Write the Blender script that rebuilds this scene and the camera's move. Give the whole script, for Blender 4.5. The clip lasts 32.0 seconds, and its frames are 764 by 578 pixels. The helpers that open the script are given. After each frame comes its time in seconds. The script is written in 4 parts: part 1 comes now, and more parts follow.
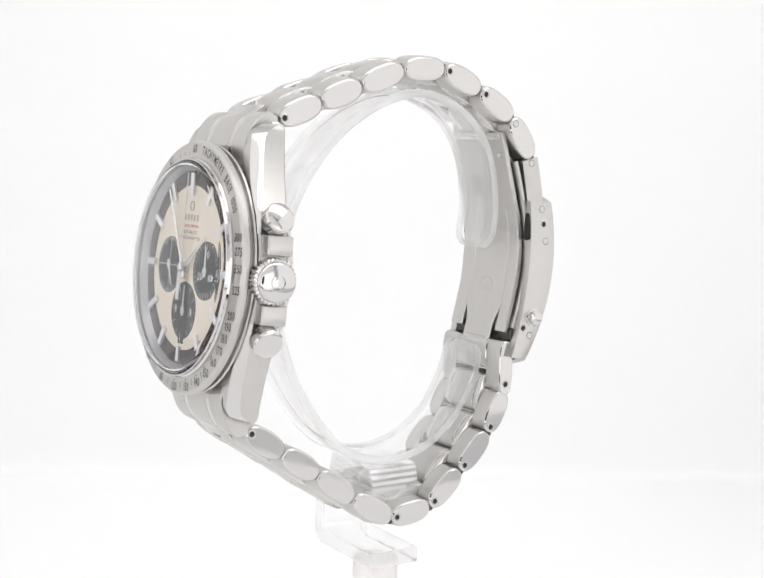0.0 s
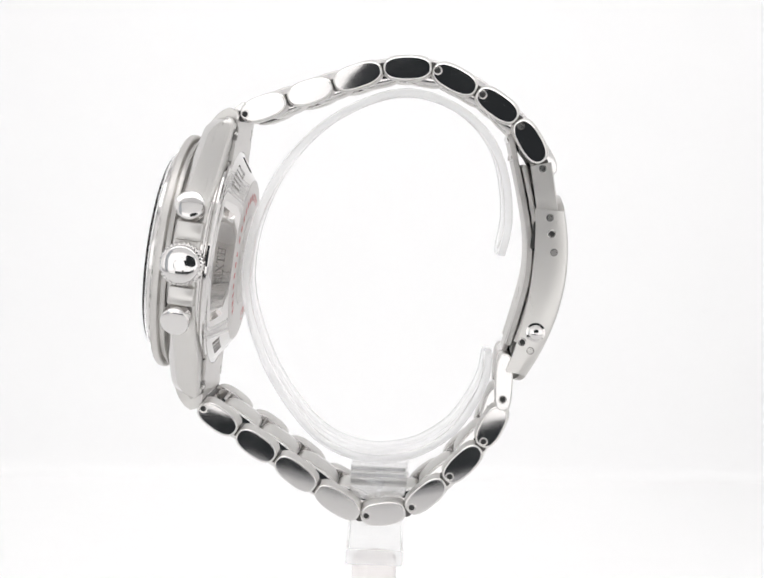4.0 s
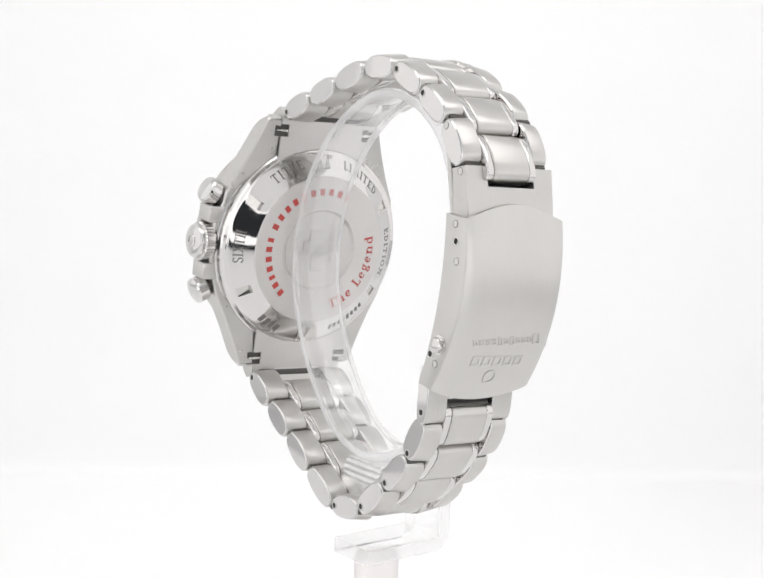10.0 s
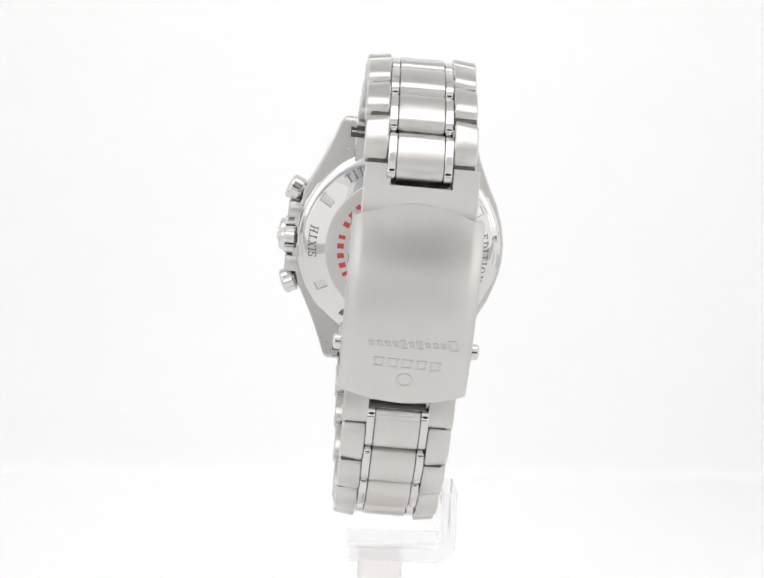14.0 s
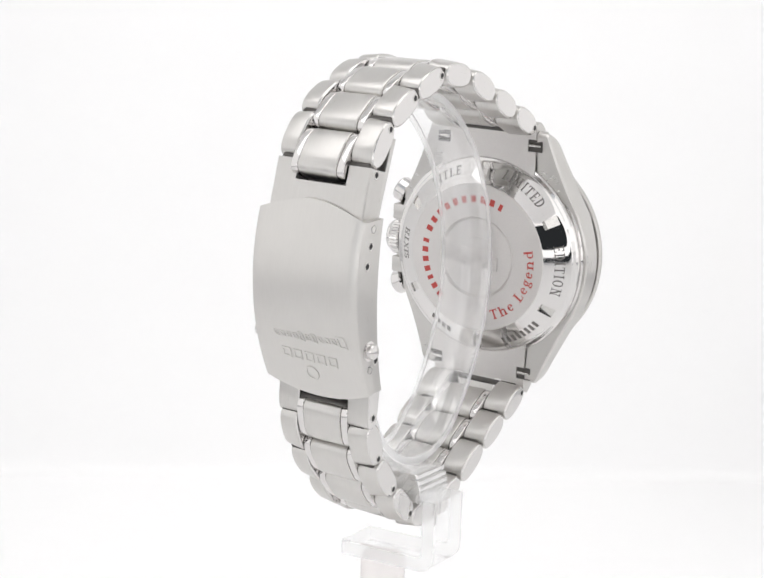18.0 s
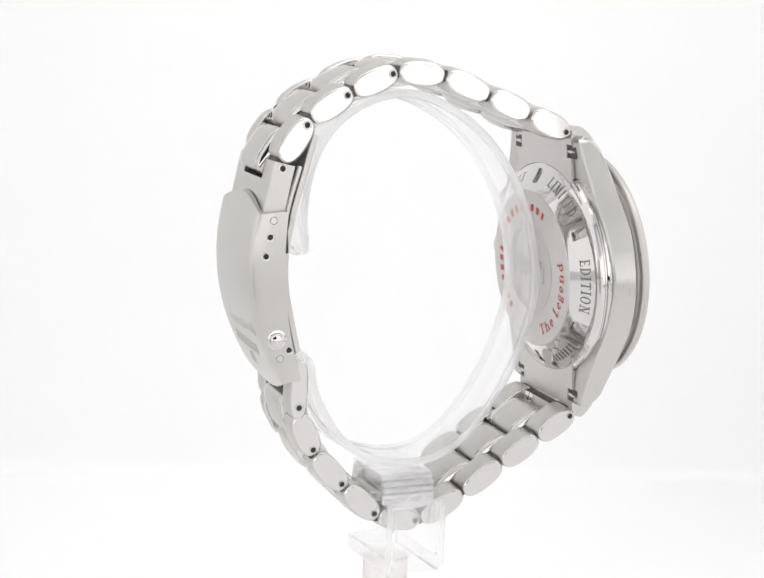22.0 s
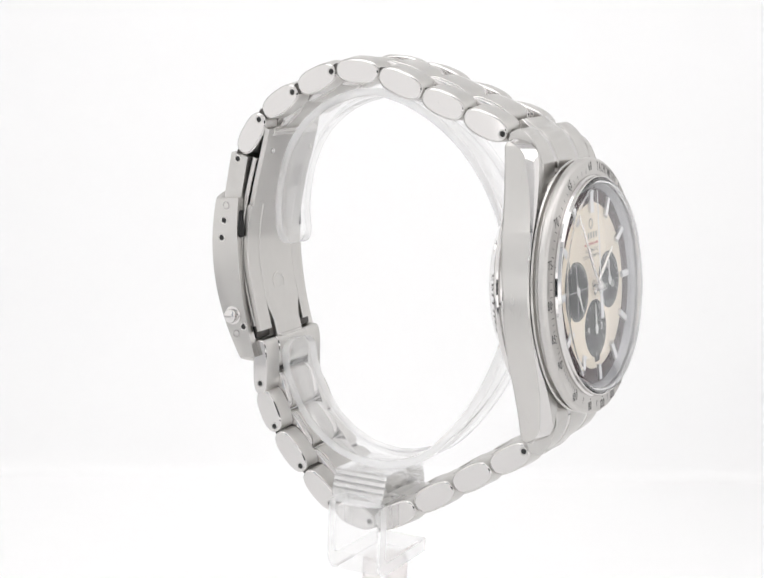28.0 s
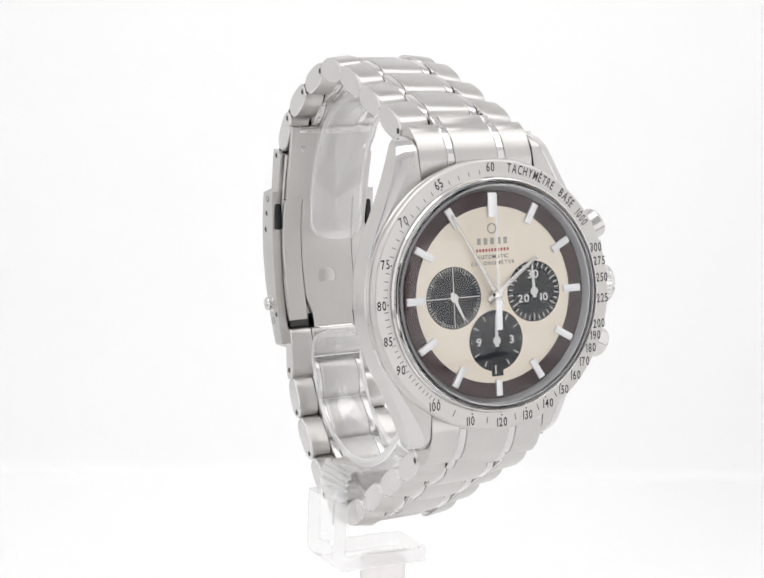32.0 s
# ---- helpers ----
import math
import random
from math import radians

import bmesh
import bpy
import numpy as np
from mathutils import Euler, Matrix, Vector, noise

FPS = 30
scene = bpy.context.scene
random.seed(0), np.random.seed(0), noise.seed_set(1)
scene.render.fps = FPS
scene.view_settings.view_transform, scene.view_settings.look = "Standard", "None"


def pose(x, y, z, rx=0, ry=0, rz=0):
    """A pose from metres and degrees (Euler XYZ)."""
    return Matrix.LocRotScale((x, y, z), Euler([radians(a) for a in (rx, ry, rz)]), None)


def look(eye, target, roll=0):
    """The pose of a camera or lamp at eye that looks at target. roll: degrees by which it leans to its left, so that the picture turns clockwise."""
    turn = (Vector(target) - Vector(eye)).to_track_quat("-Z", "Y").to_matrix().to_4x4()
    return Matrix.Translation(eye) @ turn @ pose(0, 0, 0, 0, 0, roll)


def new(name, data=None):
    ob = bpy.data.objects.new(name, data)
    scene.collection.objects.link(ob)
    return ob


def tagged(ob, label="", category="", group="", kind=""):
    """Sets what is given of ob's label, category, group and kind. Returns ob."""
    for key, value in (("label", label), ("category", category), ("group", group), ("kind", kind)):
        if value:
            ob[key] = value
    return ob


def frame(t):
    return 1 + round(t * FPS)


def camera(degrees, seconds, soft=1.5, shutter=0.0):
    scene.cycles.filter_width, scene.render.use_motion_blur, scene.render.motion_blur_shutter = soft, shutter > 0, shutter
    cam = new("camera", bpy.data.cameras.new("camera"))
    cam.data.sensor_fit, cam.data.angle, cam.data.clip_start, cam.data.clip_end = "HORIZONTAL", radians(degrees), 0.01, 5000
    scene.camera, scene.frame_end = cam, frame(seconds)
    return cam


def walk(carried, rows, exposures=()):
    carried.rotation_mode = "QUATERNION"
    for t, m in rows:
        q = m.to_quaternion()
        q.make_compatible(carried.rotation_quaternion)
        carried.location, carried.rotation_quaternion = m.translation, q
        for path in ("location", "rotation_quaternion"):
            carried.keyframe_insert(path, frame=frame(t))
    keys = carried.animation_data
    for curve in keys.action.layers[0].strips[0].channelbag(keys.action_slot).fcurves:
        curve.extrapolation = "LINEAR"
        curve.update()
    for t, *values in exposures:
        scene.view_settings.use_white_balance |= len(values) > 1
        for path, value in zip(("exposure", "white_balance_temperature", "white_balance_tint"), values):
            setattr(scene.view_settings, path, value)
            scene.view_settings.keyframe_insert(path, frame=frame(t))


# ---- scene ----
cam = camera(29.513, 32.0, soft=1.7)
EYE = (0.0, -0.24, 0.07626)
AIM = (EYE[0] - 0.006464, EYE[1] + 0.98961, EYE[2] - 0.143633)
VIEW = look(EYE, AIM, 2.32)
walk(cam, [(0, VIEW), (32, VIEW)], [(0, 0.0), (32, 0.0)])

MM = 0.001
TURN_START, TURN_RATE = 304.429, -8.59682   # turntable angle in degrees and degrees per second
WATCH_POSE = Matrix(((0.9982, 0.0405, -0.0453, -3.267 * MM), (-0.0358, 0.9943, 0.1004, -36.282 * MM), (0.0491, -0.0986, 0.9939, 46.11 * MM), (0, 0, 0, 1)))

# ---- world: the dim studio beyond the booth ----
world = bpy.data.worlds.new("studio")
scene.world = world
world.use_nodes = True
world.node_tree.nodes["Background"].inputs[0].default_value = (0.05, 0.055, 0.06, 1)
world.node_tree.nodes["Background"].inputs[1].default_value = 0.6

PANEL_TOP, PANEL_SIDE, PANEL_FRONT = 2.0, 0.98, 1.42
# emission added to the white sheet to lift the background to near white
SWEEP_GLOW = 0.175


# ---- materials ----
def material(name, base, rough=0.5, metal=0.0, **more):
    m = bpy.data.materials.new(name)
    m.use_nodes = True
    b = m.node_tree.nodes["Principled BSDF"]
    b.inputs["Base Color"].default_value = (*base, 1)
    b.inputs["Roughness"].default_value = rough
    b.inputs["Metallic"].default_value = metal
    for k, v in more.items():
        b.inputs[k.replace("_", " ")].default_value = v
    return m


def grain(m, scale, stretch, rough, bump, tone=None):
    """Streaked grain in object space: roughness between two values, fine relief and a slight tone change."""
    nt = m.node_tree
    b = nt.nodes["Principled BSDF"]
    co = nt.nodes.new("ShaderNodeTexCoord")
    mp = nt.nodes.new("ShaderNodeMapping")
    mp.inputs["Scale"].default_value = stretch
    n1 = nt.nodes.new("ShaderNodeTexNoise")
    n1.inputs["Scale"].default_value = scale
    n1.inputs["Detail"].default_value = 3
    n2 = nt.nodes.new("ShaderNodeTexNoise")
    n2.inputs["Scale"].default_value = 140
    n2.inputs["Detail"].default_value = 2
    nt.links.new(co.outputs["Object"], mp.inputs["Vector"])
    nt.links.new(mp.outputs["Vector"], n1.inputs["Vector"])
    nt.links.new(co.outputs["Object"], n2.inputs["Vector"])
    mix = nt.nodes.new("ShaderNodeMath")
    mix.operation = "ADD"
    nt.links.new(n1.outputs["Fac"], mix.inputs[0])
    nt.links.new(n2.outputs["Fac"], mix.inputs[1])
    rr = nt.nodes.new("ShaderNodeMapRange")
    rr.inputs["From Min"].default_value, rr.inputs["From Max"].default_value = 0.6, 1.4
    rr.inputs["To Min"].default_value, rr.inputs["To Max"].default_value = rough
    nt.links.new(mix.outputs[0], rr.inputs["Value"])
    nt.links.new(rr.outputs[0], b.inputs["Roughness"])
    if bump:
        bp = nt.nodes.new("ShaderNodeBump")
        bp.inputs["Strength"].default_value = bump
        bp.inputs["Distance"].default_value = 0.00002
        nt.links.new(n1.outputs["Fac"], bp.inputs["Height"])
        nt.links.new(bp.outputs[0], b.inputs["Normal"])
    if tone:
        ramp = nt.nodes.new("ShaderNodeMapRange")
        ramp.inputs["From Min"].default_value, ramp.inputs["From Max"].default_value = 0.7, 1.3
        ramp.inputs["To Min"].default_value, ramp.inputs["To Max"].default_value = tone
        hsv = nt.nodes.new("ShaderNodeHueSaturation")
        hsv.inputs["Color"].default_value = b.inputs["Base Color"].default_value
        nt.links.new(mix.outputs[0], ramp.inputs["Value"])
        nt.links.new(ramp.outputs[0], hsv.inputs["Value"])
        nt.links.new(hsv.outputs[0], b.inputs["Base Color"])
    return m


def glowing(name, colour, strength):
    m = bpy.data.materials.new(name)
    m.use_nodes = True
    b = m.node_tree.nodes["Principled BSDF"]
    b.inputs["Base Color"].default_value = (0.12, 0.12, 0.12, 1)
    b.inputs["Emission Color"].default_value = (*colour, 1)
    b.inputs["Emission Strength"].default_value = strength
    return m


def brushed(m, axis, amount=0.7, turn=0.25):
    """Spread highlights across the scratches, which run round the given axis."""
    nt = m.node_tree
    tg = nt.nodes.new("ShaderNodeTangent")
    tg.direction_type, tg.axis = "RADIAL", axis
    b = nt.nodes["Principled BSDF"]
    b.inputs["Anisotropic"].default_value = amount
    b.inputs["Anisotropic Rotation"].default_value = turn
    nt.links.new(tg.outputs[0], b.inputs["Tangent"])
    return m


BRUSHED = grain(material("brushed_steel", (0.615, 0.602, 0.582), 0.3, 1.0), 500, (24, 1, 1), (0.27, 0.34), 0.03, (0.96, 1.03))
brushed(BRUSHED, "X", 0.85)
BRUSHED_LONG = grain(material("lengthwise_brushed_steel", (0.615, 0.602, 0.582), 0.3, 1.0), 700, (1, 20, 0.6), (0.27, 0.29), 0.0, (0.99, 1.01))
brushed(BRUSHED_LONG, "Z", 0.85, 0.0)
COVER_STEEL = grain(material("fine_brushed_cover_steel", (0.615, 0.602, 0.582), 0.35, 1.0), 500, (24, 1, 1), (0.31, 0.38), 0.03, (0.97, 1.03))
POLISHED = grain(material("polished_steel", (0.68, 0.665, 0.655), 0.05, 1.0), 300, (1, 1, 1), (0.03, 0.09), 0.0)
SATIN = grain(material("satin_steel", (0.615, 0.602, 0.582), 0.22, 1.0), 700, (4, 4, 4), (0.16, 0.26), 0.05, (0.97, 1.03))
SOFT_STEEL = grain(material("matt_turned_steel", (0.66, 0.64, 0.625), 0.4, 1.0), 700, (4, 4, 4), (0.38, 0.46), 0.02, (0.97, 1.03))
BEZEL_STEEL = grain(material("circular_brushed_steel", (0.60, 0.585, 0.565), 0.36, 1.0), 900, (6, 1, 6), (0.34, 0.42), 0.03, (0.96, 1.04))
brushed(BEZEL_STEEL, "Y", 0.6, 0.0)
HAND_STEEL = material("polished_hand_plating", (0.74, 0.72, 0.69), 0.16, 1.0)
# darkened steel: the shade of gaps and recesses put into the colour
SHADOW_STEEL = material("recess_shade_steel", (0.10, 0.095, 0.09), 0.45, 0.8)
# flat black that stands in for the dark inside bores and slots
HOLE = material("bore_shade_black", (0.012, 0.012, 0.012), 0.6)
def clear_sheet(name, tint, haze, gloss=0.96, rough=0.0, rise=5.0, least=0.04):
    """Thin clear sheet: sight straight through, mirror gloss rising towards grazing angles, a trace of milky haze."""
    m = bpy.data.materials.new(name)
    m.use_nodes = True
    nt = m.node_tree
    nt.nodes.remove(nt.nodes["Principled BSDF"])
    clear, mirror, milk = nt.nodes.new("ShaderNodeBsdfTransparent"), nt.nodes.new("ShaderNodeBsdfGlossy"), nt.nodes.new("ShaderNodeMixShader")
    for slot, kind in ((1, "ShaderNodeBsdfTranslucent"), (2, "ShaderNodeBsdfDiffuse")):
        scatter = nt.nodes.new(kind)
        scatter.inputs[0].default_value = (1, 1, 1, 1)
        nt.links.new(scatter.outputs[0], milk.inputs[slot])
    clear.inputs[0].default_value = (*tint, 1)
    milk.inputs[0].default_value = 0.5
    mirror.inputs["Roughness"].default_value = rough
    mirror.inputs["Color"].default_value = (1, 1, 1, 1)
    lw = nt.nodes.new("ShaderNodeLayerWeight")
    lw.inputs["Blend"].default_value = 0.5
    pw, mad = nt.nodes.new("ShaderNodeMath"), nt.nodes.new("ShaderNodeMath")
    pw.operation, mad.operation = "POWER", "MULTIPLY_ADD"
    pw.inputs[1].default_value = rise
    mad.inputs[1].default_value, mad.inputs[2].default_value = gloss, least
    nt.links.new(lw.outputs["Facing"], pw.inputs[0])
    nt.links.new(pw.outputs[0], mad.inputs[0])
    inner, outer = nt.nodes.new("ShaderNodeMixShader"), nt.nodes.new("ShaderNodeMixShader")
    inner.inputs[0].default_value = haze
    nt.links.new(clear.outputs[0], inner.inputs[1])
    nt.links.new(milk.outputs[0], inner.inputs[2])
    nt.links.new(mad.outputs[0], outer.inputs[0])
    nt.links.new(inner.outputs[0], outer.inputs[1])
    nt.links.new(mirror.outputs[0], outer.inputs[2])
    nt.links.new(outer.outputs[0], nt.nodes["Material Output"].inputs[0])
    return m


ACRYLIC = clear_sheet("clear_acrylic", (1, 1, 1), 0.08, 0.6, 0.0, 5.0, 0.11)
ACRYLIC_EDGE = clear_sheet("sawn_acrylic_edge", (1, 1, 1), 0.42, 0.7, 0.0)
ACRYLIC_SIDE = clear_sheet("polished_acrylic_side", (1, 1, 1), 0.3, 0.7, 0.0)
ACRYLIC_LINE = material("bevelled_acrylic_edge", (1, 1, 1), 0.02, 0.0, Transmission_Weight=0.8, IOR=1.49)
ACRYLIC_BLOCK = clear_sheet("clear_acrylic_block", (1, 1, 1), 0.12, 0.55, 0.12, 3.0, 0.42)
CRYSTAL = material("sapphire_crystal", (1, 1, 1), 0.0, 0.0, Transmission_Weight=1.0, IOR=1.42)
CREAM = grain(material("cream_dial_enamel", (0.93, 0.84, 0.71), 0.4, 0.0), 1500, (1, 1, 12), (0.34, 0.46), 0.05, (0.97, 1.03))
BLACK_DIAL = material("black_dial", (0.010, 0.012, 0.016), 0.4, 0.0, Specular_IOR_Level=0.12)
RING_DIAL = grain(material("dark_burgundy_ring", (0.035, 0.012, 0.014), 0.3, 0.0, Specular_IOR_Level=0.15), 400, (1, 1, 1), (0.25, 0.35), 0.0, (0.8, 1.2))
WHITE_INK = material("white_print", (0.8, 0.8, 0.8), 0.5)
GREY_INK = material("grey_print", (0.16, 0.15, 0.14), 0.5)
PALE_INK = material("pale_grey_print", (0.42, 0.40, 0.36), 0.5)
BLACK_INK = material("black_engraving", (0.02, 0.02, 0.02), 0.5)
RED_INK = material("red_enamel", (0.5, 0.06, 0.05), 0.4)
RHODIUM = grain(material("rhodium_plating", (0.86, 0.86, 0.87), 0.38, 0.8), 900, (1, 1, 1), (0.33, 0.43), 0.0)
REHAUT = material("grey_flange", (0.42, 0.42, 0.44), 0.3, 0.85)
WHITE_FLOOR = grain(material("white_sheet_added_glow", (0.78, 0.78, 0.78), 0.4), 60, (1, 1, 1), (0.35, 0.5), 0.0, (0.99, 1.01))
# the sheet is no lamp: an even glow is added over its diffuse white
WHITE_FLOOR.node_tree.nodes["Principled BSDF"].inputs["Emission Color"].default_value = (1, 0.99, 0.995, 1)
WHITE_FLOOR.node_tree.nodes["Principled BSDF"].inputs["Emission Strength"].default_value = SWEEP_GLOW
WHITE_CLOTH = grain(material("white_diffusion_cloth", (0.84, 0.84, 0.84), 0.8), 500, (1, 1, 1), (0.75, 0.9), 0.05, (0.98, 1.02))
FROST = material("frosted_post_plastic", (0.97, 0.94, 0.93), 0.35, 0.0, Transmission_Weight=0.7, IOR=1.15)


# ---- mesh helpers, in millimetres ----
def part(name, bm, mats, parent, label="", smooth=35):
    """One mesh object under a thing or part; bm in millimetres in its parent's space."""
    bmesh.ops.recalc_face_normals(bm, faces=bm.faces)
    bmesh.ops.scale(bm, vec=(MM, MM, MM), verts=bm.verts)
    me = bpy.data.meshes.new(name)
    bm.to_mesh(me)
    bm.free()
    for m in (mats if isinstance(mats, (list, tuple)) else [mats]):
        me.materials.append(m)
    if smooth:
        me.polygons.foreach_set("use_smooth", [True] * len(me.polygons))
        me.set_sharp_from_angle(angle=radians(smooth))
    ob = new(name, me)
    ob.parent = parent
    return tagged(ob, label)


def loft(bm, rings, closed=True, caps=True, mat=0, cap_mat=None):
    """Skin a row of equal loops of points."""
    vs = [[bm.verts.new(p) for p in r] for r in rings]
    n = len(rings[0])
    for a, b in zip(vs, vs[1:]):
        for i in range(n if closed else n - 1):
            f = bm.faces.new((a[i], a[(i + 1) % n], b[(i + 1) % n], b[i]))
            f.material_index = mat
    if caps:
        for r in (vs[0], vs[-1]):
            f = bm.faces.new(r)
            f.material_index = mat if cap_mat is None else cap_mat
    return vs


def lathe(bm, profile, n=96, cx=0, cz=0, close=False, mat=0):
    """Turn (radius, y) points about the y axis through (cx, cz)."""
    rings = []
    for r, y in profile:
        if r < 1e-6:
            rings.append([bm.verts.new((cx, y, cz))])
        else:
            rings.append([bm.verts.new((cx + r * math.sin(2 * math.pi * i / n), y, cz + r * math.cos(2 * math.pi * i / n))) for i in range(n)])
    pairs = list(zip(rings, rings[1:]))
    if close:
        pairs.append((rings[-1], rings[0]))
    for a, b in pairs:
        for i in range(n):
            j = (i + 1) % n
            if len(a) == 1 and len(b) == 1:
                continue
            if len(a) == 1:
                f = bm.faces.new((a[0], b[i], b[j]))
            elif len(b) == 1:
                f = bm.faces.new((a[i], b[0], a[j]))
            else:
                f = bm.faces.new((a[i], b[i], b[j], a[j]))
            f.material_index = mat


def spin_x(bm, profile, n, cy, cz, mat=0, wave=0.0, teeth=0):
    """Turn (radius, x) points about an axis along x through (cy, cz); wave adds fluting to radii above 1."""
    rings = []
    for r, x in profile:
        ring = []
        for i in range(n):
            a = 2 * math.pi * i / n
            q = r * (1 + (wave * math.cos(teeth * a) if teeth and r > 3.05 else 0))
            ring.append((x, cy + q * math.cos(a), cz + q * math.sin(a)))
        rings.append(ring)
    loft(bm, rings, True, True, mat)


def box(bm, x0, x1, y0, y1, z0, z1, bevel=0.0, seg=2, mat=0, edge_mat=-1):
    vs = [bm.verts.new((x, y, z)) for x in (x0, x1) for y in (y0, y1) for z in (z0, z1)]
    fs = [bm.faces.new([vs[i] for i in q]) for q in ((0, 1, 3, 2), (4, 6, 7, 5), (0, 4, 5, 1), (2, 3, 7, 6), (0, 2, 6, 4), (1, 5, 7, 3))]
    for f in fs:
        f.material_index = mat
    if bevel:
        bmesh.ops.recalc_face_normals(bm, faces=fs)
        bmesh.ops.bevel(bm, geom=list({e for f in fs for e in f.edges}), offset=bevel, segments=seg, affect="EDGES", profile=0.5, material=edge_mat)


def catmull(pts, per=6):
    out = []
    for i in range(len(pts) - 1):
        p0, p1, p2, p3 = (Vector(pts[max(0, i - 1)]), Vector(pts[i]), Vector(pts[i + 1]), Vector(pts[min(len(pts) - 1, i + 2)]))
        for k in range(per):
            t = k / per
            out.append(0.5 * (2 * p1 + (p2 - p0) * t + (2 * p0 - 5 * p1 + 4 * p2 - p3) * t * t + (3 * p1 - p0 - 3 * p2 + p3) * t ** 3))
    out.append(Vector(pts[-1]))
    return out


def band(bm, line, x0, x1, thick, edge=0.3, mat=0, side=1, rounded=0.0, edge_mat=None, wide=None):
    """A bent strip: line is (y, z) points of one face, thick goes to its side; edges eased."""
    rings = []
    n = len(line)
    run = [0.0]
    for p, q in zip(line, line[1:]):
        run.append(run[-1] + (q - p).length)
    full0, full1 = x0, x1
    for i, p in enumerate(line):
        if rounded:
            k = max(0.0, 1 - min(run[i], run[-1] - run[i]) / rounded)
            cut = rounded * (1 - math.sqrt(max(0.0, 1 - k * k)))
            x0, x1 = full0 + cut, full1 - cut
        if wide:
            x0, x1 = -wide(p.y), wide(p.y)
        d = (line[min(n - 1, i + 1)] - line[max(0, i - 1)]).normalized()
        nn = Vector((-d.y, d.x)) * side
        q = p + nn * thick
        e = min(edge, thick * 0.45)
        def at(x, k):
            w = p + nn * k
            return (x, w.x, w.y)
        rings.append([at(x0 + e, 0), at(x1 - e, 0), at(x1, e), at(x1, thick - e), at(x1 - e, thick), at(x0 + e, thick), at(x0, thick - e), at(x0, e)])
    loft(bm, rings, True, True, mat)
    if edge_mat is not None:
        bm.faces.ensure_lookup_table()
        for k, f in enumerate(list(bm.faces)[: 8 * (n - 1)]):
            if k % 4:
                f.material_index = edge_mat + (1 if k % 2 else 0)
        for f in list(bm.faces)[8 * (n - 1):]:
            f.material_index = edge_mat


def thing(name, label, category):
    ob = new(name)
    ob.empty_display_size = 0.01
    return tagged(ob, label, category)


# ---- photo booth ----
def slab(name, m, size, mat, label):
    bm = bmesh.new()
    sx, sy, sz = (s / 2 / MM for s in size)
    box(bm, -sx, sx, -sy, sy, -sz, sz)
    ob = part(name, bm, mat, None, "", 0)
    ob.matrix_basis = m
    return tagged(ob, label, "", "", "structure")


FLOOR_Z, BACK_Y, BACK_YAW = -0.045, 0.188, 6.8


def sweep():
    """Floor sheet that curves up into the backdrop, one bent sheet."""
    bm = bmesh.new()
    r = 6.0
    line = [(-290.0, FLOOR_Z / MM)]
    y0 = BACK_Y / MM - r
    for k in range(13):
        a = k / 12 * math.pi / 2
        line.append((y0 + r * math.sin(a), FLOOR_Z / MM + r * (1 - math.cos(a))))
    line.append((BACK_Y / MM, 420.0))
    rings = []
    for y, z in line:
        rings.append([(-250, y, z), (250, y, z)])
    vs = [[bm.verts.new(p) for p in q] for q in rings]
    for a, b in zip(vs, vs[1:]):
        bm.faces.new((a[0], a[1], b[1], b[0]))
    return bm


